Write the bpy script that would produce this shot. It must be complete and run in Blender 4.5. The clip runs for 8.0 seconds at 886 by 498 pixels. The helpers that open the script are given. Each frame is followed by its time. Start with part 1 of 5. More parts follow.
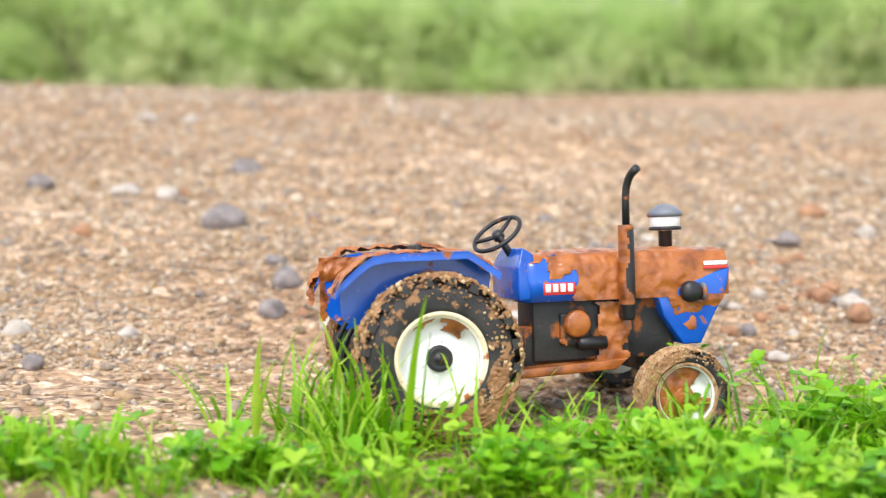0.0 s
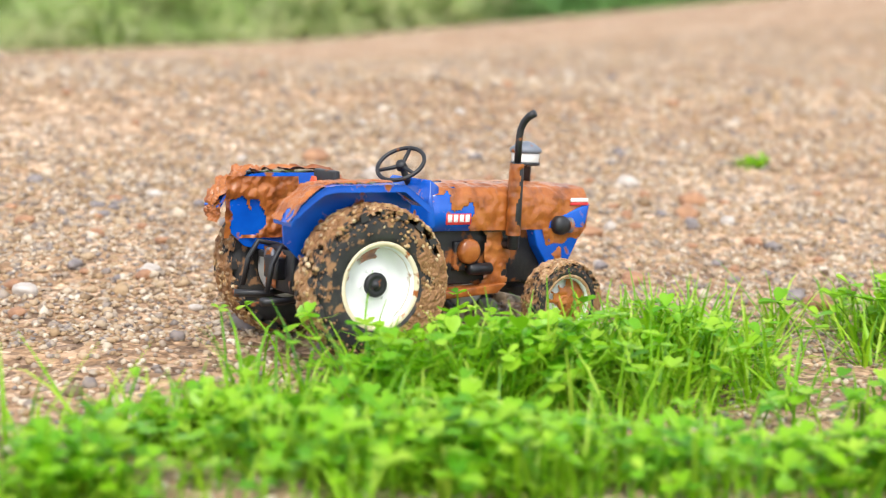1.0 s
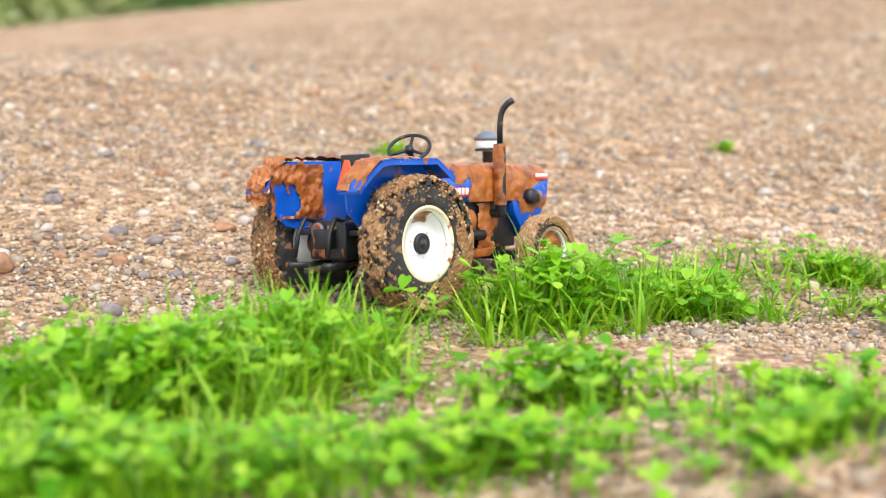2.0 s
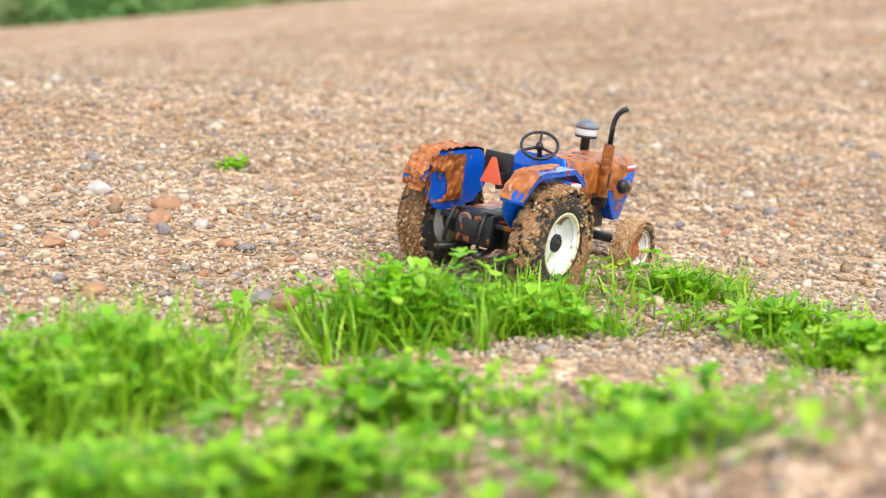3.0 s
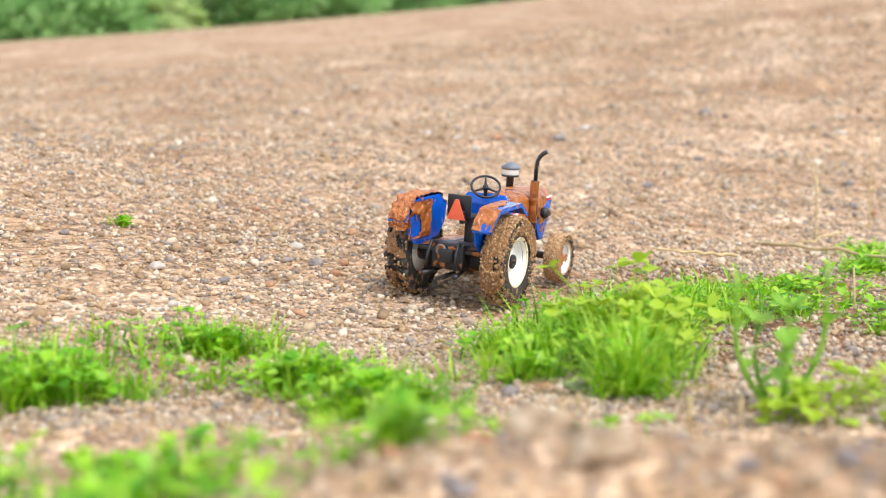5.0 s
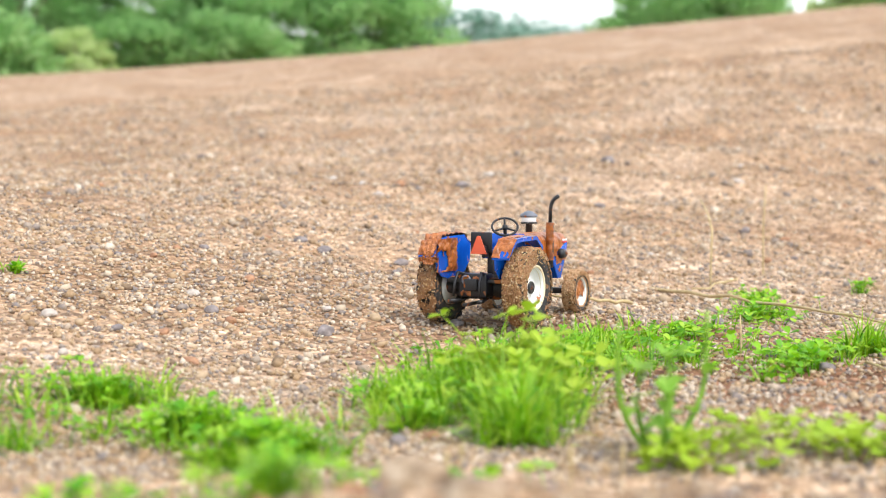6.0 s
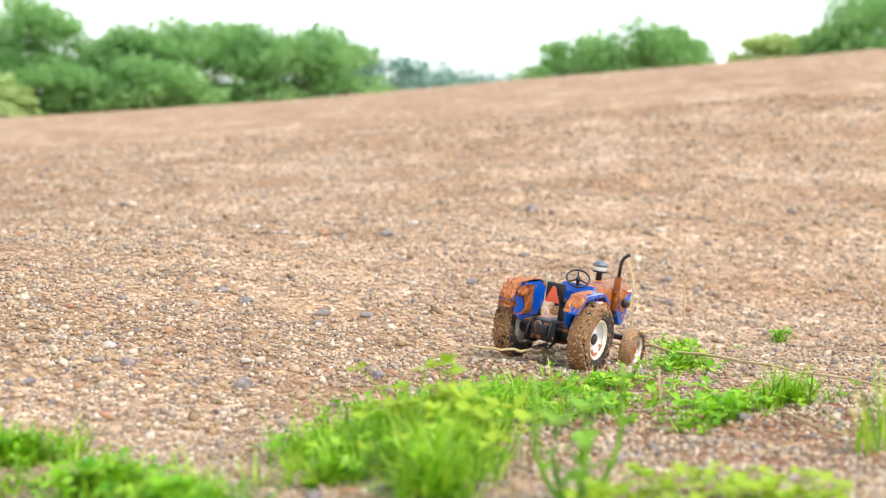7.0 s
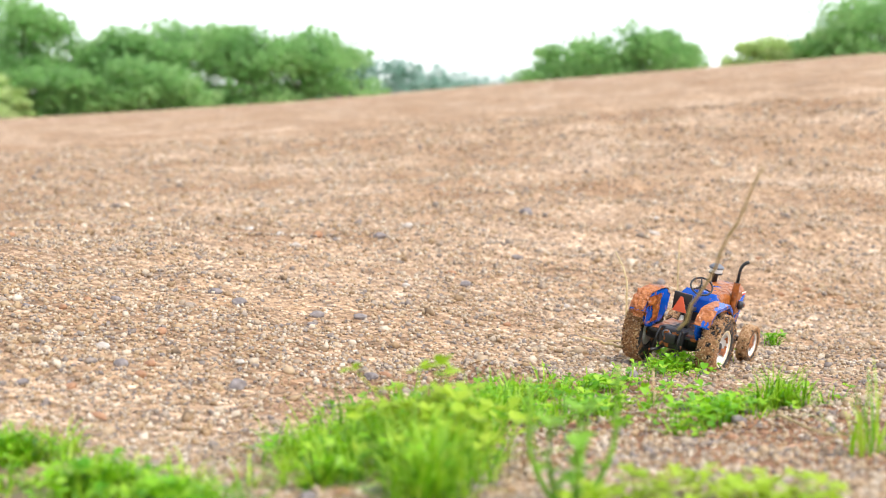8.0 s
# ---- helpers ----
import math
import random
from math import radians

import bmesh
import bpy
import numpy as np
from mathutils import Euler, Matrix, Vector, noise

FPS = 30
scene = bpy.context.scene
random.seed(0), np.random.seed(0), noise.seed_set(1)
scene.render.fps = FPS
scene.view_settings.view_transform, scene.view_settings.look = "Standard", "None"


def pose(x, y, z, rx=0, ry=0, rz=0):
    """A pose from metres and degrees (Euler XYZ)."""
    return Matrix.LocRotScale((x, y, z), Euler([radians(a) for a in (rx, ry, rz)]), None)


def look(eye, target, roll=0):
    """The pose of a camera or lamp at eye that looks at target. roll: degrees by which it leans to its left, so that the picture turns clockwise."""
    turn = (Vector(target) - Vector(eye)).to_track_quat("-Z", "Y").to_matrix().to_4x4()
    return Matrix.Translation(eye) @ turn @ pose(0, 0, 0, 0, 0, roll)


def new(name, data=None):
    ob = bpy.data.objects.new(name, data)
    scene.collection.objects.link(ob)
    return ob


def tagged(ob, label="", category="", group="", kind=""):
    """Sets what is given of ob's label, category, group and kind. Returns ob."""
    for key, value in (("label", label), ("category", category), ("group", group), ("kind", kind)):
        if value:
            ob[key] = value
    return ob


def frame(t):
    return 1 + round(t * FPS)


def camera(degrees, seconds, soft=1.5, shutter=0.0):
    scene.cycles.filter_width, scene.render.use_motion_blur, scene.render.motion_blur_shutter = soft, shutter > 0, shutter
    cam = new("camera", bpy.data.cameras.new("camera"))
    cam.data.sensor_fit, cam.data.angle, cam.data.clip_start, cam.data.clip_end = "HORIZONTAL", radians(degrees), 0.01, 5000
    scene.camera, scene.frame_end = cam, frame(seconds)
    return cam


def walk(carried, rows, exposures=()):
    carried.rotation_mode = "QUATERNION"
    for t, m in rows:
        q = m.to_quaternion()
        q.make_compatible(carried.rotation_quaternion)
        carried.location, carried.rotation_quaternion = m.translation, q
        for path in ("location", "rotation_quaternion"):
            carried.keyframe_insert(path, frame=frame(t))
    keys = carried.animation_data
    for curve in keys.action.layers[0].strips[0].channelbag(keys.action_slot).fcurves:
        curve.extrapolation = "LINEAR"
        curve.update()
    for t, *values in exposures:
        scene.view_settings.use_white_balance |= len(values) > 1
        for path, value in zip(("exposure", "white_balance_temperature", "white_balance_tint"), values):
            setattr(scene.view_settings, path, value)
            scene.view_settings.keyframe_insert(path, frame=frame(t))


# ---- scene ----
# ---------------------------------------------------------------- camera
cam = camera(36, 8.0, soft=1.1, shutter=0.12)
cam.data.dof.use_dof = True
cam.data.dof.aperture_fstop = 8.5
PATH = [
    (0.0, look((-0.055, -0.492, 0.136), (-0.0217, 0.4976, -0.0016), 0.61)),
    (0.2, look((-0.055, -0.480, 0.132), (0.0553, 0.5057, 0.0025), 1.12)),
    (0.5, look((-0.087, -0.450, 0.135), (0.1778, 0.5034, -0.0072), 0.66)),
    (1.0, look((-0.070, -0.437, 0.128), (0.3342, 0.4619, -0.0411), -0.19)),
    (1.5, look((-0.059, -0.438, 0.130), (0.4641, 0.3958, -0.0477), -0.16)),
    (1.7, look((-0.054, -0.441, 0.131), (0.5090, 0.3659, -0.0475), -0.55)),
    (2.8, look((-0.026, -0.427, 0.121), (0.6463, 0.2927, -0.0507), -0.18)),
    (3.0, look((-0.025, -0.429, 0.122), (0.6623, 0.2788, -0.0430), 0.07)),
    (3.5, look((-0.024, -0.439, 0.126), (0.7268, 0.2049, -0.0181), -0.48)),
    (4.0, look((-0.017, -0.446, 0.127), (0.7840, 0.1376, -0.0076), -0.37)),
    (4.5, look((-0.006, -0.455, 0.127), (0.8353, 0.0695, -0.0039), -0.20)),
    (5.0, look((0.001, -0.462, 0.127), (0.8674, 0.0206, -0.0028), -0.00)),
    (5.2, look((0.003, -0.464, 0.127), (0.8785, 0.0009, -0.0004), 0.20)),
    (6.3, look((0.001, -0.475, 0.131), (0.9080, -0.0629, 0.0423), 0.40)),
    (6.5, look((0.005, -0.475, 0.131), (0.9167, -0.0738, 0.0478), 0.25)),
    (7.0, look((0.007, -0.477, 0.133), (0.9306, -0.0981, 0.0708), 0.78)),
    (7.5, look((0.009, -0.477, 0.131), (0.9358, -0.1067, 0.0712), 0.48)),
    (8.0, look((0.007, -0.476, 0.132), (0.9327, -0.1016, 0.0720), 0.98)),
]
walk(cam, PATH)

# ---------------------------------------------------------------- light
SUN_EL, SUN_AZ = radians(58), radians(200)
world = bpy.data.worlds.new("sky")
scene.world = world
world.use_nodes = True
wn = world.node_tree
sky = wn.nodes.new("ShaderNodeTexSky")
sky.sky_type, sky.sun_disc = "NISHITA", False
sky.sun_elevation, sky.sun_rotation = SUN_EL, SUN_AZ
sky.air_density, sky.dust_density, sky.ozone_density = 1.0, 1.3, 1.0
hsv = wn.nodes.new("ShaderNodeHueSaturation")          # thin overcast takes most of the blue away
hsv.inputs["Saturation"].default_value = 0.3
wn.links.new(sky.outputs[0], hsv.inputs["Color"])
wn.links.new(hsv.outputs[0], wn.nodes["Background"].inputs["Color"])
wn.nodes["Background"].inputs["Strength"].default_value = 0.15
sun = new("sun", bpy.data.lights.new("sun", "SUN"))
sun.data.energy, sun.data.angle, sun.data.color = 1.0, radians(20), (1.0, 0.95, 0.87)
sun.matrix_world = look((math.sin(SUN_AZ) * math.cos(SUN_EL), math.cos(SUN_AZ) * math.cos(SUN_EL), math.sin(SUN_EL)), (0, 0, 0))
scene.view_settings.exposure = 1.22

# ---------------------------------------------------------------- materials


def material(name, colours, scale=40.0, rough=0.7, bump=0.0, bump_scale=None, metal=0.0, island=0.0, translucent=0.0, spots=None,
             detail=6.0, coat=0.0, spec=0.5):
    """A two-scale procedural surface. colours: two to four colours along a noise; island: share of the colour that changes from piece to piece;
    spots: (colour, scale, threshold) of a second stain over it."""
    m = bpy.data.materials.new(name)
    m.use_nodes = True
    t = m.node_tree
    n, l = t.nodes, t.links
    p = n["Principled BSDF"]
    co = n.new("ShaderNodeTexCoord").outputs["Object"]
    noise_a = n.new("ShaderNodeTexNoise")
    noise_a.inputs["Scale"].default_value, noise_a.inputs["Detail"].default_value = scale, detail
    l.new(co, noise_a.inputs["Vector"])
    factor = noise_a.outputs["Fac"]
    spread = n.new("ShaderNodeMapRange")
    spread.inputs["From Min"].default_value, spread.inputs["From Max"].default_value = 0.3, 0.7
    l.new(factor, spread.inputs["Value"])
    factor = spread.outputs[0]
    if island:
        geo = n.new("ShaderNodeNewGeometry")
        mix = n.new("ShaderNodeMix")
        mix.inputs["Factor"].default_value = island
        l.new(factor, mix.inputs["A"])
        l.new(geo.outputs["Random Per Island"], mix.inputs["B"])
        factor = mix.outputs["Result"]
    ramp = n.new("ShaderNodeValToRGB")
    while len(ramp.color_ramp.elements) < len(colours):
        ramp.color_ramp.elements.new(0.5)
    for k, c in enumerate(colours):
        ramp.color_ramp.elements[k].position = k / (len(colours) - 1)
        ramp.color_ramp.elements[k].color = (*c, 1)
    l.new(factor, ramp.inputs[0])
    colour = ramp.outputs[0]
    if spots:
        sc, ss, th = spots
        noise_b = n.new("ShaderNodeTexNoise")
        noise_b.inputs["Scale"].default_value, noise_b.inputs["Detail"].default_value = ss, 5
        l.new(co, noise_b.inputs["Vector"])
        cut = n.new("ShaderNodeMapRange")
        cut.inputs["From Min"].default_value, cut.inputs["From Max"].default_value = th - 0.03, th + 0.03
        l.new(noise_b.outputs["Fac"], cut.inputs["Value"])
        mix = n.new("ShaderNodeMix")
        mix.data_type = "RGBA"
        l.new(cut.outputs[0], mix.inputs[0])
        l.new(colour, mix.inputs[6])
        mix.inputs[7].default_value = (*sc, 1)
        colour = mix.outputs[2]
        rough_mix = n.new("ShaderNodeMapRange")
        rough_mix.inputs["To Min"].default_value, rough_mix.inputs["To Max"].default_value = rough, 0.85
        l.new(cut.outputs[0], rough_mix.inputs["Value"])
        l.new(rough_mix.outputs[0], p.inputs["Roughness"])
    else:
        p.inputs["Roughness"].default_value = rough
    l.new(colour, p.inputs["Base Color"])
    p.inputs["Metallic"].default_value = metal
    p.inputs["Coat Weight"].default_value = coat
    p.inputs["Specular IOR Level"].default_value = spec
    if bump:
        noise_c = n.new("ShaderNodeTexNoise")
        noise_c.inputs["Scale"].default_value, noise_c.inputs["Detail"].default_value = bump_scale or scale * 3, 8
        l.new(co, noise_c.inputs["Vector"])
        b = n.new("ShaderNodeBump")
        b.inputs["Strength"].default_value, b.inputs["Distance"].default_value = min(bump * 1000, 1.0), bump
        l.new(noise_c.outputs["Fac"], b.inputs["Height"])
        l.new(b.outputs[0], p.inputs["Normal"])
    if translucent:
        tr = n.new("ShaderNodeBsdfTranslucent")
        l.new(colour, tr.inputs["Color"])
        ms = n.new("ShaderNodeMixShader")
        ms.inputs[0].default_value = translucent
        l.new(p.outputs[0], ms.inputs[1])
        l.new(tr.outputs[0], ms.inputs[2])
        l.new(ms.outputs[0], n["Material Output"].inputs["Surface"])
    return m


def sand_material():
    """Coarse gravelly sand: grains as small cells, patches of tone, and low relief."""
    m = bpy.data.materials.new("gravelly_sand")
    m.use_nodes = True
    t = m.node_tree
    n, l = t.nodes, t.links
    p = n["Principled BSDF"]
    p.inputs["Roughness"].default_value = 0.9
    p.inputs["Specular IOR Level"].default_value = 0.2
    co = n.new("ShaderNodeTexCoord").outputs["Object"]
    broad = n.new("ShaderNodeTexNoise")
    broad.inputs["Scale"].default_value, broad.inputs["Detail"].default_value = 2.2, 10
    l.new(co, broad.inputs["Vector"])
    ramp = n.new("ShaderNodeValToRGB")
    ramp.color_ramp.elements.new(0.5)
    for k, (pos, c) in enumerate(((0.3, (0.345, 0.238, 0.155)), (0.52, (0.445, 0.345, 0.250)), (0.72, (0.55, 0.46, 0.37)))):
        ramp.color_ramp.elements[k].position, ramp.color_ramp.elements[k].color = pos, (*c, 1)
    l.new(broad.outputs["Fac"], ramp.inputs[0])
    colour, heights = ramp.outputs[0], []
    away = n.new("ShaderNodeVectorMath")                 # a stretch of damp reddish soil beside the track
    away.operation = "DISTANCE"
    away.inputs[1].default_value = (0.98, -0.29, -0.04)
    l.new(co, away.inputs[0])
    ragged = n.new("ShaderNodeMath")
    ragged.operation = "MULTIPLY_ADD"
    ragged.inputs[1].default_value = 0.5
    rag = n.new("ShaderNodeTexNoise")
    rag.inputs["Scale"].default_value, rag.inputs["Detail"].default_value = 14.0, 6
    l.new(co, rag.inputs["Vector"])
    l.new(rag.outputs["Fac"], ragged.inputs[0])
    l.new(away.outputs["Value"], ragged.inputs[2])
    inside_soil = n.new("ShaderNodeMapRange")
    inside_soil.inputs["From Min"].default_value, inside_soil.inputs["From Max"].default_value = 0.58, 0.40
    inside_soil.inputs["To Max"].default_value = 0.8
    l.new(ragged.outputs[0], inside_soil.inputs["Value"])
    damp = n.new("ShaderNodeMix")
    damp.data_type = "RGBA"
    l.new(inside_soil.outputs[0], damp.inputs[0])
    l.new(colour, damp.inputs[6])
    damp.inputs[7].default_value = (0.27, 0.145, 0.085, 1)
    colour = damp.outputs[2]
    for scale, amount in ((330.0, 0.6), (130.0, 0.7), (48.0, 0.3), (13.0, 0.12), (4.0, 0.10)):
        cells = n.new("ShaderNodeTexVoronoi")
        cells.inputs["Scale"].default_value = scale
        l.new(co, cells.inputs["Vector"])
        tone = n.new("ShaderNodeValToRGB")
        tone.color_ramp.elements.new(0.4), tone.color_ramp.elements.new(0.75)
        for k, (pos, c) in enumerate(((0.05, (0.35, 0.31, 0.31)), (0.35, (0.84, 0.72, 0.6)), (0.75, (1.12, 1.05, 0.97)), (0.95, (1.6, 1.6, 1.65)))):
            tone.color_ramp.elements[k].position, tone.color_ramp.elements[k].color = pos, (*c, 1)
        grey = n.new("ShaderNodeSeparateColor")
        l.new(cells.outputs["Color"], grey.inputs[0])
        l.new(grey.outputs[0], tone.inputs[0])
        mul = n.new("ShaderNodeMix")
        mul.data_type, mul.blend_type = "RGBA", "MULTIPLY"
        mul.inputs[0].default_value = amount
        l.new(colour, mul.inputs[6])
        l.new(tone.outputs[0], mul.inputs[7])
        colour = mul.outputs[2]
        heights.append(cells.outputs["Distance"])
    l.new(colour, p.inputs["Base Color"])
    normal = None
    for h, dist in zip(heights, (0.0012, 0.0035, 0.006, 0.010, 0.02)):
        b = n.new("ShaderNodeBump")
        b.invert = True
        b.inputs["Strength"].default_value, b.inputs["Distance"].default_value = 0.7, dist
        l.new(h, b.inputs["Height"])
        if normal:
            l.new(normal, b.inputs["Normal"])
        normal = b.outputs[0]
    l.new(normal, p.inputs["Normal"])
    return m


SAND = sand_material()
GRIT = material("mud_grit", [(0.10, 0.05, 0.02), (0.36, 0.19, 0.07), (0.52, 0.34, 0.15), (0.30, 0.20, 0.12), (0.70, 0.55, 0.33)], 150, 0.45, island=0.9, spec=0.5)
PEBBLE = material("pebble", [(0.10, 0.075, 0.06), (0.40, 0.27, 0.15), (0.48, 0.36, 0.235), (0.21, 0.18, 0.17), (0.53, 0.425, 0.31), (0.72, 0.63, 0.52)], 120, 0.8, 0.0006, 600, island=0.85, spec=0.3)
GREY_STONE = material("grey_stone", [(0.14, 0.12, 0.12), (0.30, 0.26, 0.25)], 150, 0.75, 0.0008, 400)
BROWN_STONE = material("brown_stone", [(0.24, 0.12, 0.07), (0.48, 0.26, 0.14)], 150, 0.75, 0.0008, 400)
WHITE_STONE = material("white_stone", [(0.38, 0.32, 0.27), (0.58, 0.53, 0.48)], 150, 0.6, 0.0005, 400)
GRASS = material("grass_blade", [(0.05, 0.19, 0.003), (0.19, 0.45, 0.007), (0.31, 0.57, 0.014), (0.54, 0.69, 0.09)], 60, 0.4, island=0.85, translucent=0.38)
DRY = material("dry_stalk", [(0.40, 0.30, 0.14), (0.56, 0.44, 0.24)], 90, 0.8, 0.0004, 500)
CLOVER = material("clover_leaf", [(0.06, 0.26, 0.006), (0.19, 0.49, 0.010), (0.31, 0.60, 0.018), (0.47, 0.69, 0.06)], 60, 0.38, island=0.85, translucent=0.4)
PALE = material("pale_leaf", [(0.20, 0.40, 0.015), (0.38, 0.55, 0.03), (0.58, 0.65, 0.08)], 60, 0.5, island=0.8, translucent=0.35)
BARK = material("bark", [(0.10, 0.07, 0.05), (0.20, 0.15, 0.11)], 6, 0.9, 0.02, 20)
LEAF_DARK = material("acacia_leaf", [(0.20, 0.41, 0.15), (0.32, 0.56, 0.20), (0.46, 0.65, 0.30)], 0.5, 0.7, island=0.25, translucent=0.6)
# far trees: air haze is painted into the leaf colour as blue-green
LEAF_FAR = material("haze_tinted_leaf", [(0.15, 0.30, 0.24), (0.20, 0.36, 0.28), (0.26, 0.41, 0.31)], 0.4, 0.8, island=0.5, translucent=0.2)
LEAF_LIGHT = material("bush_leaf", [(0.42, 0.62, 0.18), (0.62, 0.74, 0.36), (0.76, 0.76, 0.54)], 0.22, 0.8, island=0.12, translucent=0.6)
MUD_C = (0.34, 0.105, 0.020)
BLUE = material("blue_plastic", [(0.001, 0.070, 0.44), (0.003, 0.115, 0.60)], 90, 0.26, spots=(MUD_C, 130, 0.66), coat=0.3)
MUD = material("wet_mud", [(0.13, 0.034, 0.007), (0.36, 0.105, 0.018), (0.47, 0.165, 0.040)], 110, 0.34, 0.0010, 190, spec=0.5, coat=0.2)
CRUST = material("sandy_mud_crust", [(0.09, 0.04, 0.016), (0.27, 0.13, 0.05), (0.36, 0.19, 0.085), (0.60, 0.42, 0.24)], 420, 0.6, 0.001, 900, island=0.6)
BLACK = material("black_plastic", [(0.008, 0.008, 0.010), (0.020, 0.020, 0.023)], 120, 0.45, 0.0003, 700, spots=(MUD_C, 110, 0.66))
RUBBER = material("rubber", [(0.014, 0.014, 0.016), (0.04, 0.038, 0.036)], 160, 0.7, 0.0003, 700, spots=((0.3, 0.16, 0.075), 190, 0.58))
WHITE = material("white_plastic", [(0.78, 0.78, 0.76), (0.86, 0.86, 0.85)], 100, 0.4, spots=(MUD_C, 85, 0.72))
LIP = material("dusty_rim_lip", [(0.70, 0.58, 0.36), (0.80, 0.72, 0.55)], 120, 0.5, spots=(MUD_C, 140, 0.60))
BODY_GREY = material("dark_casting", [(0.009, 0.009, 0.010), (0.026, 0.025, 0.024)], 110, 0.5, 0.0005, 500, spots=(MUD_C, 90, 0.60))
RED = material("red_reflector", [(0.75, 0.10, 0.045), (0.85, 0.16, 0.07)], 90, 0.35)
DECAL_RED = material("decal_red", [(0.6, 0.03, 0.04), (0.68, 0.05, 0.05)], 90, 0.4)
GREY = material("grey_plastic", [(0.10, 0.12, 0.15), (0.17, 0.19, 0.23)], 90, 0.4, spots=(MUD_C, 120, 0.6))

# ---------------------------------------------------------------- ground
O = np.array((-0.02, -0.45))
CREST_R = 40.0


def crest(az):
    return np.interp(az, (-180, -60, -16, 7, 18, 33, 40, 51, 62, 71, 85, 120, 180), (-1.0, -1.8, -1.66, -1.2, -0.85, 0.45, 1.1, 1.9, 2.85, 3.8, 5.0, 5.5, -1.0))


def smooth_step(a, b, v):
    s = np.clip((v - a) / (b - a), 0, 1)
    return s * s * (3 - 2 * s)


def ground_z(x, y):
    """The broad form of the field: a shallow rut along the track, and a slope that rises to a crest 40 m off."""
    x, y = np.asarray(x, float), np.asarray(y, float)
    d = np.clip(y - (0.13 - 0.22 * np.clip(x, -1.5, 2.2)), -1.0, 0.8)
    dx, dy = x - O[0], y - O[1]
    r, az = np.hypot(dx, dy), np.degrees(np.arctan2(dx, dy))
    near = -0.018 - 0.036 * np.clip(x, -1.5, 2.2) + 0.035 * d + 0.085 * np.sqrt(d * d + 0.0025)
    near = near + 0.036 * smooth_step(38, 66, az) * (1 - smooth_step(100, 125, az)) * np.exp(-((r - 0.385) / 0.055) ** 2)      # a bank of loose soil in front
    far = -0.02 + np.minimum(r, CREST_R) * np.tan(np.radians(crest(az))) - 0.02 * np.maximum(r - CREST_R, 0)
    for px, py, lift, wide in ((1.12, -0.095, 0.012, 0.055), (0.76, 0.045, -0.007, 0.09)):        # a hummock and a dip on the track
        near = near + lift * np.exp(-((x - px) ** 2 + (y - py) ** 2) / wide ** 2)
    s = smooth_step(1.2, 7.0, r)
    return near * (1 - s) + far * s


def relief(x, y):
    """Clods, dents and small heaps on the sand."""
    v = Vector((x, y, 0.0))
    r = math.hypot(x - O[0], y - O[1])
    fine = noise.noise(v * 70) * 0.0012 + noise.noise(v * 26) * 0.0022
    bank = 0.0025 * noise.noise(v * 38) * math.exp(-((r - 0.385) / 0.07) ** 2) * float(smooth_step(30, 50, math.degrees(math.atan2(x - O[0], y - O[1]))))
    mid = bank + noise.noise(v * 9) * (0.004 + 0.004 * smooth_step(0.9, 1.6, r)) + noise.noise(v * 15) * 0.006 * smooth_step(0.9, 2.2, r) + noise.noise(v * 4) * 0.022 * smooth_step(1.1, 3, r)
    wide = noise.noise(v * 0.45) * 0.06 * smooth_step(3, 12, r) * (1 - smooth_step(25, 38, r))
    return float(fine + mid + wide)


def height(x, y):
    return float(ground_z(x, y)) + relief(x, y)


def mesh_object(name, verts, faces, mat, smooth=True, parent=None):
    me = bpy.data.meshes.new(name)
    me.from_pydata([tuple(v) for v in verts], [], [tuple(int(i) for i in f) for f in faces])
    me.materials.append(mat)
    if smooth:
        me.polygons.foreach_set("use_smooth", [True] * len(me.polygons))
    me.update()
    ob = new(name, me)
    if parent:
        ob.parent = parent
    return ob


def part(name, bm, mat, parent, label="", smooth=True):
    """Links a bmesh as one mesh object under a thing or a part."""
    me = bpy.data.meshes.new(name)
    bm.to_mesh(me)
    bm.free()
    me.materials.append(mat)
    if smooth:
        me.polygons.foreach_set("use_smooth", [True] * len(me.polygons))
    ob = new(name, me)
    ob.parent = parent
    return tagged(ob, label)


def make_ground():
    rings = [0.0] + list(0.10 * 1.0195 ** np.arange(330))
    rings = [r for r in rings if r < 46] + [55, 75, 110, 180, 320, 600]
    azs = np.concatenate([np.arange(-50, 110, 0.42), np.arange(110, 310, 6)])
    verts, faces = [], []
    for r in rings:
        for a in np.radians(azs):
            x, y = O[0] + r * math.sin(a), O[1] + r * math.cos(a)
            verts.append((x, y, height(x, y)))
    k = len(azs)
    for i in range(len(rings) - 1):
        for j in range(k):
            a, b = i * k + j, i * k + (j + 1) % k
            faces.append((a, b, b + k, a + k))
    ob = mesh_object("ground", verts, faces, SAND)
    tagged(ob, "bare tan gravelly sand field rising to a crest", "ground", kind="structure")
    return ob


make_ground()

# ---------------------------------------------------------------- gravel and stones
ICO = bmesh.new()
bmesh.ops.create_icosphere(ICO, subdivisions=1, radius=1.0)
ICO_V = np.array([v.co[:] for v in ICO.verts])
ICO_F = np.array([[v.index for v in f.verts] for f in ICO.faces])
ICO.free()


OCT_V = np.array(((1, 0, 0), (0, 1, 0), (-1, 0, 0), (0, -1, 0), (0, 0, 1), (0, 0, -1)), float)
OCT_F = np.array(((0, 1, 4), (1, 2, 4), (2, 3, 4), (3, 0, 4), (1, 0, 5), (2, 1, 5), (3, 2, 5), (0, 3, 5)))


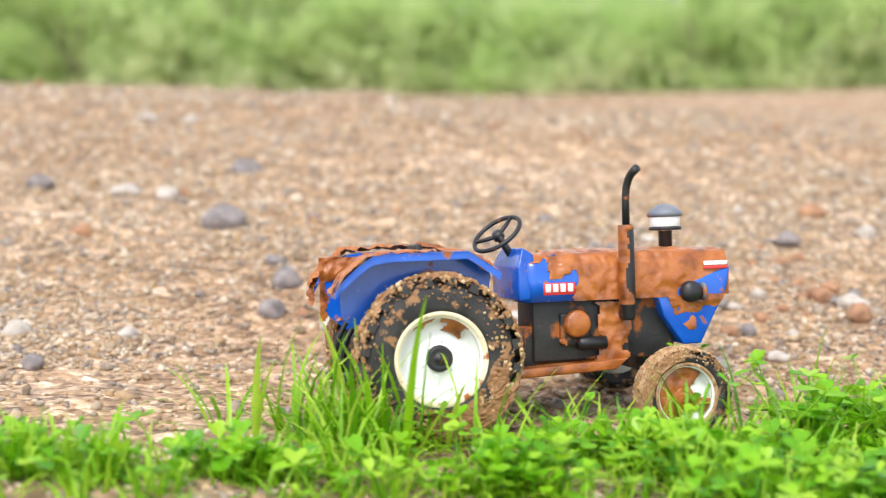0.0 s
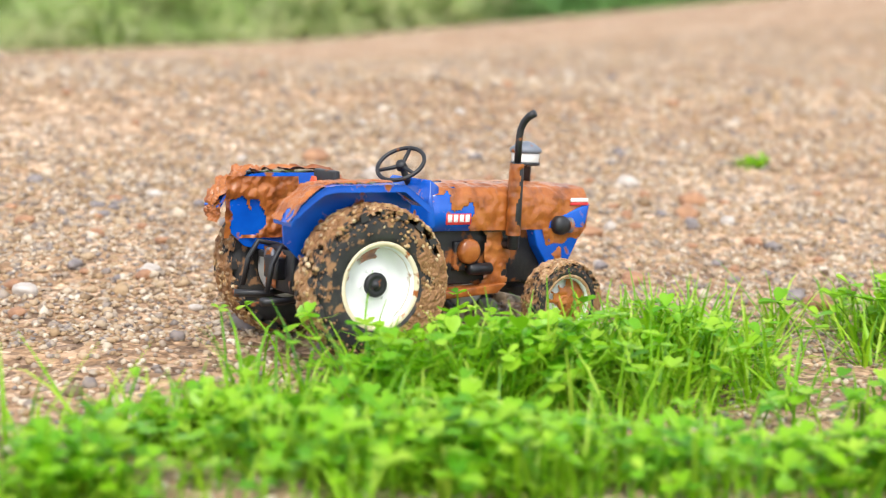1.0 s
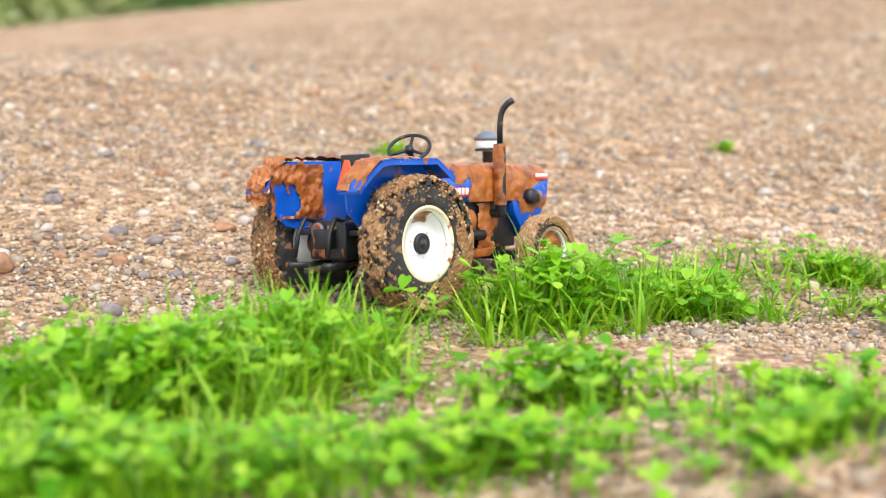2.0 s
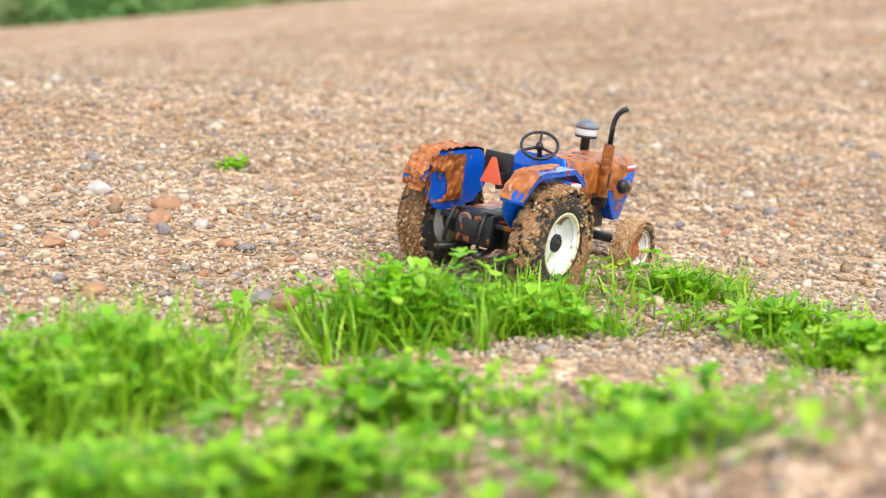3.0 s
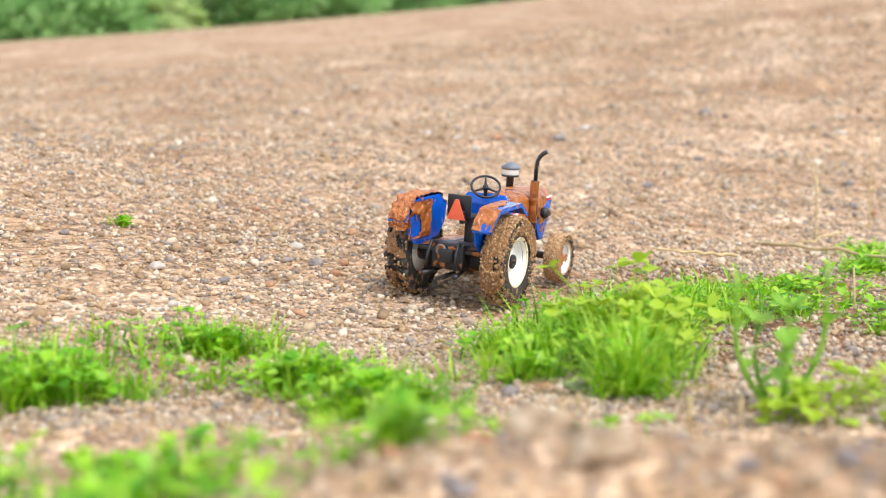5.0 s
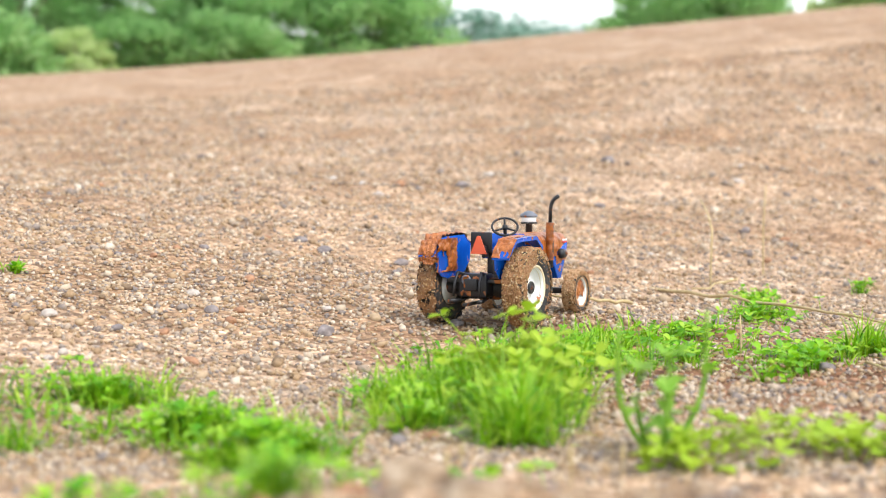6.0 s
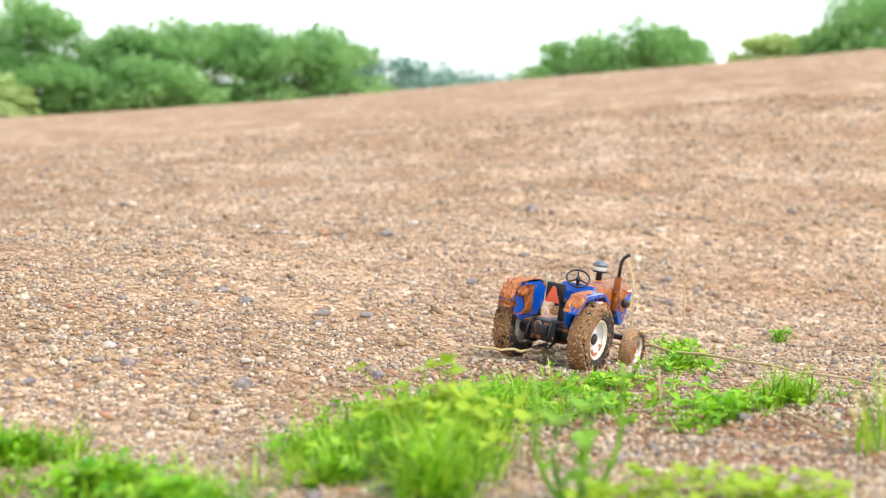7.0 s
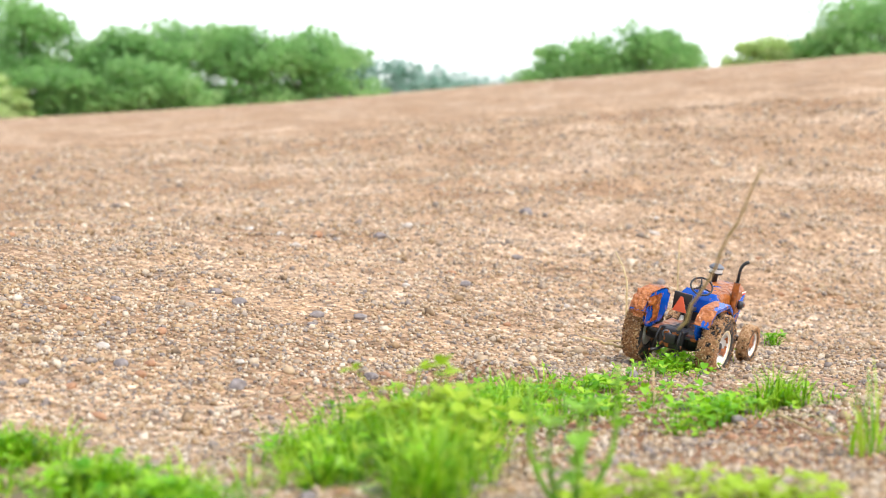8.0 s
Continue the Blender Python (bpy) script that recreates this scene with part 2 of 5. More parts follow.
def make_gravel(name, label, count, r0, r1, form, faces, size_of, seed, smooth):
    """Loose pebbles, denser towards the track."""
    rng = np.random.default_rng(seed)
    n = int(count * 1.9)
    r = r0 * (r1 / r0) ** rng.random(n)
    a = np.radians(rng.uniform(-23, 91, n))
    x, y = O[0] + r * np.sin(a), O[1] + r * np.cos(a)
    keep = [k for k in range(n) if rng.random() < 0.62 + 0.8 * noise.noise(Vector((x[k] * 5, y[k] * 5, 3.0)))][:count]
    r, x, y = r[keep], x[keep], y[keep]
    n = len(keep)
    size = np.minimum(size_of(r) * (0.65 + 0.35 * (1 + rng.pareto(2.8, n))), 0.0024 + 0.0028 * np.minimum(r, 2.6))
    q = rng.normal(size=(n, 4))
    q /= np.linalg.norm(q, axis=1, keepdims=True)
    w, i, j, k = q.T
    turn = np.stack([np.stack([1 - 2 * (j * j + k * k), 2 * (i * j - k * w), 2 * (i * k + j * w)], 1), np.stack([2 * (i * j + k * w), 1 - 2 * (i * i + k * k), 2 * (j * k - i * w)], 1),
                     np.stack([2 * (i * k - j * w), 2 * (j * k + i * w), 1 - 2 * (i * i + j * j)], 1)], 1)
    shape = form[None] * rng.uniform(0.65, 1.3, (n, 1, 3)) * rng.uniform(0.8, 1.2, (n, len(form), 1)) * size[:, None, None]
    shape = np.einsum("nij,nvj->nvi", turn, shape)
    shape[:, :, 2] *= 0.85
    base = np.array([height(p, s) for p, s in zip(x, y)]) + size * 0.3
    shape += np.stack([x, y, base], 1)[:, None]
    all_faces = (faces[None] + (np.arange(n) * len(form))[:, None, None]).reshape(-1, 3)
    ob = mesh_object(name, shape.reshape(-1, 3), all_faces, PEBBLE, smooth)
    tagged(ob, label, "gravel", kind="stuff")


make_gravel("gravel", "loose tan, brown and grey gravel on the sand", 24000, 0.22, 1.5, ICO_V, ICO_F, lambda r: 0.00115 * (0.6 + 0.9 * r), 5, True)
make_gravel("fine_gravel", "fine pale gravel covering the open field", 150000, 0.6, 6.0, OCT_V, OCT_F, lambda r: 0.0008 + 0.00082 * r, 6, True)



def make_stone(x, y, size, mat, label, seed, flat=0.7, group="loose stones on the sand"):
    lumpy = 2.6 if "clod" in label else 1.0
    bm = bmesh.new()
    bmesh.ops.create_icosphere(bm, subdivisions=3 if size > 0.006 else 2, radius=1.0)
    rng = np.random.default_rng(seed)
    stretch, off = rng.uniform(0.75, 1.2, 3), Vector(rng.uniform(-9, 9, 3))
    cuts = [(Vector(rng.normal(size=3)).normalized(), rng.uniform(0.62, 0.85)) for _ in range(7)]
    for v in bm.verts:
        for nrm, dist in cuts:
            over = v.co.dot(nrm) - dist
            if over > 0:
                v.co -= nrm * over * 0.85
        v.co *= 1 + lumpy * (0.12 * noise.noise(v.co * 1.7 + off) + 0.05 * noise.noise(v.co * 5 + off))
        v.co = Vector((v.co.x * stretch[0] * size, v.co.y * stretch[1] * size, v.co.z * flat * size))
    me = bpy.data.meshes.new("stone")
    bm.to_mesh(me)
    bm.free()
    me.materials.append(mat)
    me.polygons.foreach_set("use_smooth", [True] * len(me.polygons))
    ob = new("stone", me)
    ob.matrix_world = pose(x, y, height(x, y) + size * flat * 0.35, 0, 0, rng.uniform(0, 360))
    return tagged(ob, label, "stone", group)


W, B, G = (WHITE_STONE, "pale quartz stone lying on the sand"), (BROWN_STONE, "rounded orange-brown stone on the sand"), (GREY_STONE, "dark grey stone half sunk in sand")
STONES = [
    (2.345, 0.541, 0.0150, W), (0.763, 0.202, 0.0075, W), (0.448, 0.273, 0.0075, W), (0.698, 0.352, 0.0080, W), (2.63, 0.14, 0.0130, W), (0.138, 0.179, 0.0075, W), (0.206, 0.269, 0.0110, W),
    (2.783, 0.455, 0.0200, G), (2.028, 0.453, 0.0120, G), (0.892, 0.047, 0.0090, G), (-0.175, 0.444, 0.0190, G), (-0.326, 0.547, 0.0150, G), (0.100, 0.162, 0.0090, G), (-0.123, 0.237, 0.0110, G),
    (-0.258, 0.523, 0.0150, W), (-0.225, 0.515, 0.0130, W), (-0.191, 0.188, 0.0080, W), (0.190, 0.282, 0.0110, B), (1.259, 0.292, 0.0080, G), (0.922, 0.190, 0.0070, W), (0.201, 0.244, 0.0120, B),
    (0.452, 0.278, 0.0065, W), (0.156, 0.215, 0.0055, W), (0.667, 0.118, 0.005, W), (1.58, 0.21, 0.0075, W), (0.44, 0.66, 0.007, W), (0.37, 0.645, 0.006, W),
    (0.69, 0.126, 0.006, W), (0.442, 0.384, 0.011, W), (0.685, 0.336, 0.005, W), (0.135, 0.26, 0.006, W), (0.97, 0.09, 0.006, W), (1.075, -0.30, 0.005, W),
    (0.435, 0.30, 0.010, B), (0.46, 0.33, 0.011, B), (0.302, -0.068, 0.0055, B), (0.312, -0.076, 0.006, B), (0.204, 0.305, 0.008, B), (0.122, 0.216, 0.006, B),
    (0.60, -0.185, 0.006, B), (0.585, -0.175, 0.006, G), (0.612, -0.196, 0.0065, G), (0.572, -0.149, 0.006, G), (0.336, -0.071, 0.006, G), (0.345, -0.08, 0.007, G),
    (0.39, 0.114, 0.010, B), (0.385, 0.125, 0.008, G), (-0.18, 0.62, 0.015, G), (-0.30, 0.86, 0.013, W), (-0.26, 0.87, 0.011, W), (-0.12, 0.30, 0.014, G),
    (-0.25, 0.20, 0.012, W), (-0.22, 0.12, 0.008, G), (-0.09, 0.22, 0.010, W), (0.25, 0.50, 0.012, B), (0.21, 0.42, 0.012, G), (0.27, 0.44, 0.013, W),
    (1.30, 0.14, 0.008, G), (2.1, 0.24, 0.010, G), (1.66, 0.16, 0.010, G), (1.15, 0.34, 0.007, G), (2.9, 0.2, 0.010, W), (1.9, 0.5, 0.012, B),
    (0.93, -0.32, 0.007, G), (0.85, -0.33, 0.006, B), (0.98, -0.30, 0.006, B), (1.0, -0.27, 0.007, G), (0.80, -0.35, 0.006, G), (1.20, -0.18, 0.008, G),
    (0.875, 0.139, 0.007, G), (0.90, 0.13, 0.006, B), (0.775, 0.15, 0.006, G), (1.02, 0.2, 0.008, B), (0.55, 0.2, 0.007, G), (0.50, 0.16, 0.006, B),
]
for k, (x, y, s, (mat, label)) in enumerate(STONES):
    make_stone(x, y, s * (0.75 if mat == WHITE_STONE else 0.85), mat, label, 100 + k)
more = np.random.default_rng(77)
for k in range(300):
    r, a = 0.45 * (2.8 / 0.45) ** more.random(), radians(more.uniform(-18, 86))
    x, y = O[0] + r * math.sin(a), O[1] + r * math.cos(a)
    if 110 <= k < 190:
        x, y, r = more.uniform(-0.1, 0.5), more.uniform(0.17, 0.42), 0.2
    if abs(y - (0.12 - 0.2 * x)) < 0.06 or (y < 0.06 - 0.2 * x):
        continue
    mat, label = (B, G, B, G, B, W)[k % 6]
    make_stone(x, y, more.uniform(0.003, 0.0062 if k < 190 else 0.0045) * (1 + 0.25 * r), mat, label, 400 + k, more.uniform(0.5, 0.85))

CLOD = material("sandy_clod", [(0.20, 0.14, 0.09), (0.40, 0.29, 0.19), (0.55, 0.44, 0.33)], 170, 0.95, 0.0022, 350)
clods = np.random.default_rng(83)
for k in range(70):
    u = clods.random()
    r, a = 0.385 + clods.normal(0, 0.028), radians(46 + 44 * u)
    x, y = O[0] + r * math.sin(a), O[1] + r * math.cos(a)
    make_stone(x, y, clods.uniform(0.0020, 0.0045), *((CLOD, "crumbling clod of sandy soil"), B, (CLOD, "crumbling clod of sandy soil"), G)[k % 4], 900 + k, clods.uniform(0.6, 0.9), "sandy clods")

for k, (x, y, size) in enumerate(((0.352, -0.300, 0.0125), (0.335, -0.325, 0.0105), (0.345, -0.27, 0.0070), (0.31, -0.235, 0.0060))):
    make_stone(x, y, size, CLOD, "large crumbling clod of pinkish sandy soil", 980 + k, 0.62, "sandy clods")

# ---------------------------------------------------------------- plants


class Sheet:
    """Collects faces of one plant mesh."""

    def __init__(self):
        self.v, self.f = [], []

    def add(self, verts, faces):
        k = len(self.v)
        self.v += [tuple(p) for p in verts]
        self.f += [tuple(i + k for i in f) for f in faces]

    def blade(self, base, az, length, lean, width, segs=4, droop=1.0):
        """A grass blade: a tapering folded ribbon that bends over."""
        way, side = np.array((math.cos(az), math.sin(az), 0)), np.array((-math.sin(az), math.cos(az), 0))
        p, ang, verts, faces = np.array(base, float), lean, [], []
        for k in range(segs + 1):
            u = k / segs
            w = width * (1 - u ** 2.2) * (0.6 + 0.4 * min(1, u * 4)) * 0.5 + 0.00012
            up = np.array((0, 0, 1.0)) * math.sin(ang) - way * math.cos(ang)
            verts += [p - side * w, p + up * w * -0.35, p + side * w]
            step = length / segs
            p = p + step * (way * math.sin(ang) + np.array((0, 0, math.cos(ang))))
            ang += droop * (0.16 + 0.3 * u)
        for k in range(segs):
            a = 3 * k
            faces += [(a, a + 1, a + 4, a + 3), (a + 1, a + 2, a + 5, a + 4)]
        self.add(verts, faces)

    def tube(self, pts, r0, r1, sides=5):
        verts, faces = [], []
        for k, p in enumerate(pts):
            r = r0 + (r1 - r0) * k / (len(pts) - 1)
            d = Vector(pts[min(k + 1, len(pts) - 1)]) - Vector(pts[max(k - 1, 0)])
            q = d.to_track_quat("Z", "Y")
            for s in range(sides):
                a = 6.2832 * s / sides
                verts.append(Vector(p) + q @ Vector((r * math.cos(a), r * math.sin(a), 0)))
        for k in range(len(pts) - 1):
            for s in range(sides):
                a, b = k * sides + s, k * sides + (s + 1) % sides
                faces.append((a, b, b + sides, a + sides))
        faces.append(tuple(range(len(verts) - sides, len(verts))))
        self.add(verts, faces)

    def leaflet(self, base, az, tilt, size, fold=0.3):
        """A rounded, notched leaflet folded along its midrib."""
        way = np.array((math.cos(az) * math.cos(tilt), math.sin(az) * math.cos(tilt), math.sin(tilt)))
        side = np.array((-math.sin(az), math.cos(az), 0))
        up = np.cross(way, side)
        b = np.array(base, float)
        rows = ((0.0, 0.03), (0.3, 0.30), (0.62, 0.47), (0.88, 0.42), (1.0, 0.22))
        verts, faces = [], []
        for u, w in rows:
            mid = u if u < 0.95 else 0.92
            c = b + way * size * mid - up * size * 0.05 * u
            e = b + way * size * u
            verts += [e - side * w * size + up * w * size * fold, c, e + side * w * size + up * w * size * fold]
        for k in range(len(rows) - 1):
            a = 3 * k
            faces += [(a, a + 1, a + 4, a + 3), (a + 1, a + 2, a + 5, a + 4)]
        self.add(verts, faces)

    def clover(self, rng, base, tall, size):
        az, lean = rng.uniform(0, 6.28), rng.uniform(0.05, 0.6)
        pts = []
        for k in range(4):
            u = k / 3
            pts.append(np.array(base) + tall * np.array((math.cos(az) * lean * u * u, math.sin(az) * lean * u * u, u)))
        self.tube(pts, 0.0005, 0.0004, 4)
        turn, low, nod = rng.uniform(0, 6.28), rng.uniform(0, 6.28), rng.uniform(0.0, 0.75)
        for k in range(3):
            way = turn + k * 2.094 + rng.uniform(-0.2, 0.2)
            self.leaflet(pts[-1], way, rng.uniform(-0.1, 0.4) - nod * math.cos(way - low), size * rng.uniform(0.85, 1.1), rng.uniform(0.1, 0.45))


def inside(rng, cx, cy, rx, ry, rot):
    a, q = rng.uniform(0, 6.283), min(abs(rng.normal(0, 0.56)), 1.25)
    u, v = rx * q * math.cos(a), ry * q * math.sin(a)
    c, s = math.cos(radians(rot)), math.sin(radians(rot))
    return cx + c * u - s * v, cy + s * u + c * v


# x, y, half length, half width, turn, blades, blade height, clovers, clover height
PATCHES = [
    (-0.170, -0.060, 0.100, 0.050, 0, 572, 0.014, 44, 0.010),
    (-0.060, 0.005, 0.050, 0.030, 0, 330, 0.028, 15, 0.012),
    (0.045, -0.022, 0.105, 0.034, -12, 900, 0.016, 132, 0.014),
    (0.170, 0.010, 0.100, 0.055, -12, 1430, 0.026, 198, 0.026),
    (0.100, -0.080, 0.140, 0.040, -15, 990, 0.018, 209, 0.017),
    (0.250, 0.030, 0.050, 0.035, -20, 770, 0.026, 55, 0.022),
    (0.410, 0.045, 0.067, 0.044, -15, 1377, 0.024, 65, 0.028),
    (0.500, 0.050, 0.061, 0.025, -20, 435, 0.018, 13, 0.014),
    (0.290, -0.085, 0.060, 0.028, -30, 220, 0.013, 93, 0.016),
    (0.210, -0.130, 0.100, 0.025, -25, 242, 0.013, 99, 0.014),
    (0.360, -0.150, 0.070, 0.030, -35, 180, 0.013, 40, 0.013),
    (0.460, -0.240, 0.090, 0.025, -35, 120, 0.012, 30, 0.011),
    (0.605, 0.020, 0.060, 0.034, -60, 600, 0.015, 40, 0.012),
    (0.560, -0.070, 0.061, 0.036, -60, 620, 0.014, 60, 0.012),
    (0.522, -0.135, 0.038, 0.022, -60, 430, 0.015, 60, 0.013),
    (0.470, 0.020, 0.061, 0.037, -20, 609, 0.016, 78, 0.016),
    (0.745, -0.155, 0.125, 0.052, 26, 1450, 0.024, 130, 0.018),
    (0.655, -0.210, 0.050, 0.026, 20, 380, 0.025, 40, 0.018),
    (0.604, -0.230, 0.026, 0.014, 20, 260, 0.026, 6, 0.010),
    (0.695, -0.118, 0.055, 0.030, 25, 420, 0.017, 36, 0.011),
    (0.620, -0.165, 0.034, 0.018, 20, 170, 0.016, 10, 0.010),
    (0.800, -0.125, 0.100, 0.045, 5, 480, 0.018, 46, 0.012),
    (0.960, -0.215, 0.110, 0.050, -10, 150, 0.013, 90, 0.010),
    (1.000, -0.305, 0.120, 0.045, -20, 90, 0.012, 110, 0.008),
    (1.630, -0.240, 0.018, 0.010, 0, 20, 0.016, 16, 0.012),
    (-0.105, -0.045, 0.060, 0.028, 0, 300, 0.013, 50, 0.011),
    (-0.010, -0.055, 0.060, 0.028, 0, 300, 0.013, 60, 0.012),
    (0.860, -0.150, 0.098, 0.050, -10, 899, 0.022, 65, 0.018),
    (0.980, -0.140, 0.098, 0.044, -5, 377, 0.018, 39, 0.012),
    (1.120, -0.170, 0.100, 0.035, -20, 170, 0.012, 60, 0.010),
    (1.280, -0.200, 0.100, 0.040, -15, 150, 0.014, 70, 0.012),
    (1.450, -0.160, 0.080, 0.030, -5, 60, 0.012, 40, 0.010),
    (1.050, -0.330, 0.035, 0.020, 0, 260, 0.022, 6, 0.010),
    (0.920, -0.300, 0.060, 0.025, 0, 40, 0.012, 45, 0.010),
    (0.825, -0.409, 0.020, 0.012, 0, 26, 0.036, 0, 0.010),
    (0.577, 0.416, 0.022, 0.010, 0, 24, 0.008, 12, 0.005),
    (0.870, 0.330, 0.026, 0.010, 0, 24, 0.009, 12, 0.006),
    (0.265, -0.205, 0.055, 0.025, -35, 120, 0.012, 60, 0.010),
    (0.325, -0.265, 0.040, 0.020, -50, 45, 0.012, 22, 0.010),
]


def make_turf():
    rng = np.random.default_rng(11)
    grass, clover = Sheet(), Sheet()
    for cx, cy, rx, ry, rot, blades, bh, clovers, ch in PATCHES:
        tufts = [inside(rng, cx, cy, rx, ry, rot) for _ in range(max(1, blades // 14))]
        for k in range(blades):
            tx, ty = tufts[k % len(tufts)]
            x, y = tx + rng.normal(0, 0.0035), ty + rng.normal(0, 0.0035)
            az = math.atan2(y - ty, x - tx) + rng.normal(0, 0.5)
            grass.blade((x, y, height(x, y) - 0.001), az, bh * rng.uniform(0.3, 1.85), rng.uniform(0.0, 1.1), rng.uniform(0.0008, 0.0019), 4, rng.uniform(0.2, 1.9))
        for k in range(clovers):
            x, y = inside(rng, cx, cy, rx, ry, rot)
            clover.clover(rng, (x, y, height(x, y) - 0.001), ch * rng.uniform(0.5, 1.35), rng.uniform(0.0038, 0.0080))
    tagged(mesh_object("grass", grass.v, grass.f, GRASS), "bright green short grass tufts on the sand", "grass", kind="stuff")
    tagged(mesh_object("clover", clover.v, clover.f, CLOVER), "low bright green clover leaves among grass", "clover", kind="stuff")


make_turf()


def piece(name, s, faces, mat, parent):
    """Some faces of a sheet as a mesh of their own."""
    used = sorted({i for f in faces for i in f})
    spot = {i: k for k, i in enumerate(used)}
    return mesh_object(name, [s.v[i] for i in used], [[spot[i] for i in f] for f in faces], mat, parent=parent)


def weed(name, x, y, label, category, build, mat):
    """A single plant with its own root point; stems and leaves are its parts where it has both."""
    s = Sheet()
    build(s)
    if name == "clover_plant":
        ob = new(name)
        for k in range(0, len(s.f), 37):          # 13 faces of a stem, then 24 of its three-part leaf
            stem = piece("stem", s, s.f[k:k + 13], mat, ob)
            piece("leaf", s, s.f[k + 13:k + 37], mat, stem)
    elif name == "forked_weed":
        ob = new(name)
        for lo, hi, kind in s.runs:
            piece(kind, s, s.f[lo:hi], mat, ob)
    else:
        ob = mesh_object(name, s.v, s.f, mat)
    ob.matrix_world = pose(x, y, height(x, y) - 0.001)
    return tagged(ob, label, category)


def tall_blades(lengths, spread, seed):
    def build(s):
        rng = np.random.default_rng(seed)
        for n in lengths:
            s.blade((rng.normal(0, spread), rng.normal(0, spread), 0), rng.uniform(0, 6.28), n, rng.uniform(0.0, 0.18), 0.0034, 7, 0.28)
    return build


weed("grass_tuft", -0.068, 0.000, "tall bright green grass blades standing by the track", "grass", tall_blades((0.072, 0.055, 0.05, 0.045, 0.04, 0.05, 0.035), 0.008, 3), GRASS)
weed("grass_tuft", -0.095, 0.010, "tall bright green grass blades standing by the track", "grass", tall_blades((0.05, 0.045, 0.035, 0.04), 0.008, 4), GRASS)
weed("grass_tuft", -0.045, 0.01, "tall bright green grass blades standing by the track", "grass", tall_blades((0.045, 0.035, 0.03, 0.03), 0.008, 9), GRASS)
weed("grass_tuft", 0.235, 0.03, "single tall green grass blades among clover", "grass", tall_blades((0.045, 0.035, 0.03), 0.01, 5), GRASS)
weed("grass_tuft", 0.395, 0.045, "single tall green grass blades among clover", "grass", tall_blades((0.058, 0.03, 0.03), 0.008, 6), GRASS)
weed("grass_tuft", 0.820, -0.410, "spreading green grass tuft on reddish sand", "grass", tall_blades((0.04, 0.035, 0.03, 0.03, 0.025), 0.004, 8), GRASS)


def clover_bush(seed, leaves, spread, tall, size):
    def build(s):
        rng = np.random.default_rng(seed)
        for k in range(leaves):
            x, y = rng.normal(0, spread, 2)
            s.clover(rng, (x * 0.5, y * 0.5, 0), tall * rng.uniform(0.2, 1.0) * (1.1 - 0.25 * min(2, math.hypot(x, y) / spread)), size * rng.uniform(0.6, 1.2))
    return build


for x, y, seed, leaves, spread, tall, size in ((0.700, -0.185, 21, 46, 0.034, 0.058, 0.0095), (0.735, -0.195, 22, 40, 0.034, 0.050, 0.0092), (0.672, -0.205, 23, 30, 0.026, 0.044, 0.0090),
                                              (0.60, -0.34, 24, 24, 0.026, 0.019, 0.008), (0.645, -0.36, 25, 22, 0.028, 0.018, 0.008), (0.62, -0.395, 26, 22, 0.026, 0.018, 0.008),
                                              (0.57, -0.315, 27, 14, 0.014, 0.02, 0.007)):
    weed("clover_plant", x, y, "yellow-green clover plant with three-part leaves", "clover", clover_bush(seed, leaves, spread, tall, size), PALE)
for x, y, seed, leaves, tall in ((0.395, 0.03, 31, 26, 0.048), (0.375, 0.05, 32, 18, 0.04), (0.17, 0.045, 33, 26, 0.036), (0.13, 0.03, 34, 30, 0.036), (0.112, 0.016, 36, 26, 0.032), (0.150, 0.012, 37, 26, 0.032), (0.45, 0.035, 35, 14, 0.034)):
    weed("clover_plant", x, y, "tall bright green clover plant among grass", "clover", clover_bush(seed, leaves, 0.022, tall, 0.0085), CLOVER)


def forked_stem(s):
    rng = np.random.default_rng(41)
    s.runs = []

    def leaf(spot, way, tilt, size):
        k = len(s.f)
        s.leaflet(spot, way, tilt, size, 0.22)
        s.runs.append((k, len(s.f), "leaf"))

    for out, turn, tall in ((0.020, 2.2, 0.064), (0.022, -0.9, 0.068), (0.007, -0.3, 0.046), (0.010, 1.6, 0.040), (0.009, 3.8, 0.032)):
        c, q, k = math.cos(turn), math.sin(turn), len(s.f)
        pts = [(c * out * math.sin(1.57 * min(1, 1.5 * u)), q * out * math.sin(1.57 * min(1, 1.5 * u)), tall * u ** 1.2) for u in np.linspace(0, 1, 9)]
        s.tube(pts, 0.0016, 0.0009, 7)
        s.runs.append((k, len(s.f), "stem"))
        for k in range(2, 9):
            if tall < 0.06 or k in (3, 5):
                leaf(pts[k], rng.uniform(0, 6.28), rng.uniform(0.1, 1.0), rng.uniform(0.006, 0.011))
        if tall < 0.06:
            for k in range(4):
                leaf(pts[-1], k * 1.57 + rng.uniform(-0.3, 0.3), rng.uniform(0.2, 0.8), rng.uniform(0.007, 0.011))


weed("forked_weed", 0.592, -0.303, "green weed with forked fleshy stems and small leaves", "weed", forked_stem, material("weed_green", [(0.16, 0.40, 0.02), (0.36, 0.58, 0.08)], 80, 0.5, translucent=0.4))


def bud_stalk(tall, lean, seed):
    def build(s):
        pts = [(lean * u * u, 0.3 * lean * u, tall * u) for u in (0, 0.3, 0.6, 1.0)]
        s.tube(pts, 0.0005, 0.0004, 5)
        top = pts[-1]
        s.tube([(top[0], top[1], top[2] + q) for q in (-0.001, 0.001, 0.0025, 0.0045)], 0.0012, 0.0007, 7)
    return build


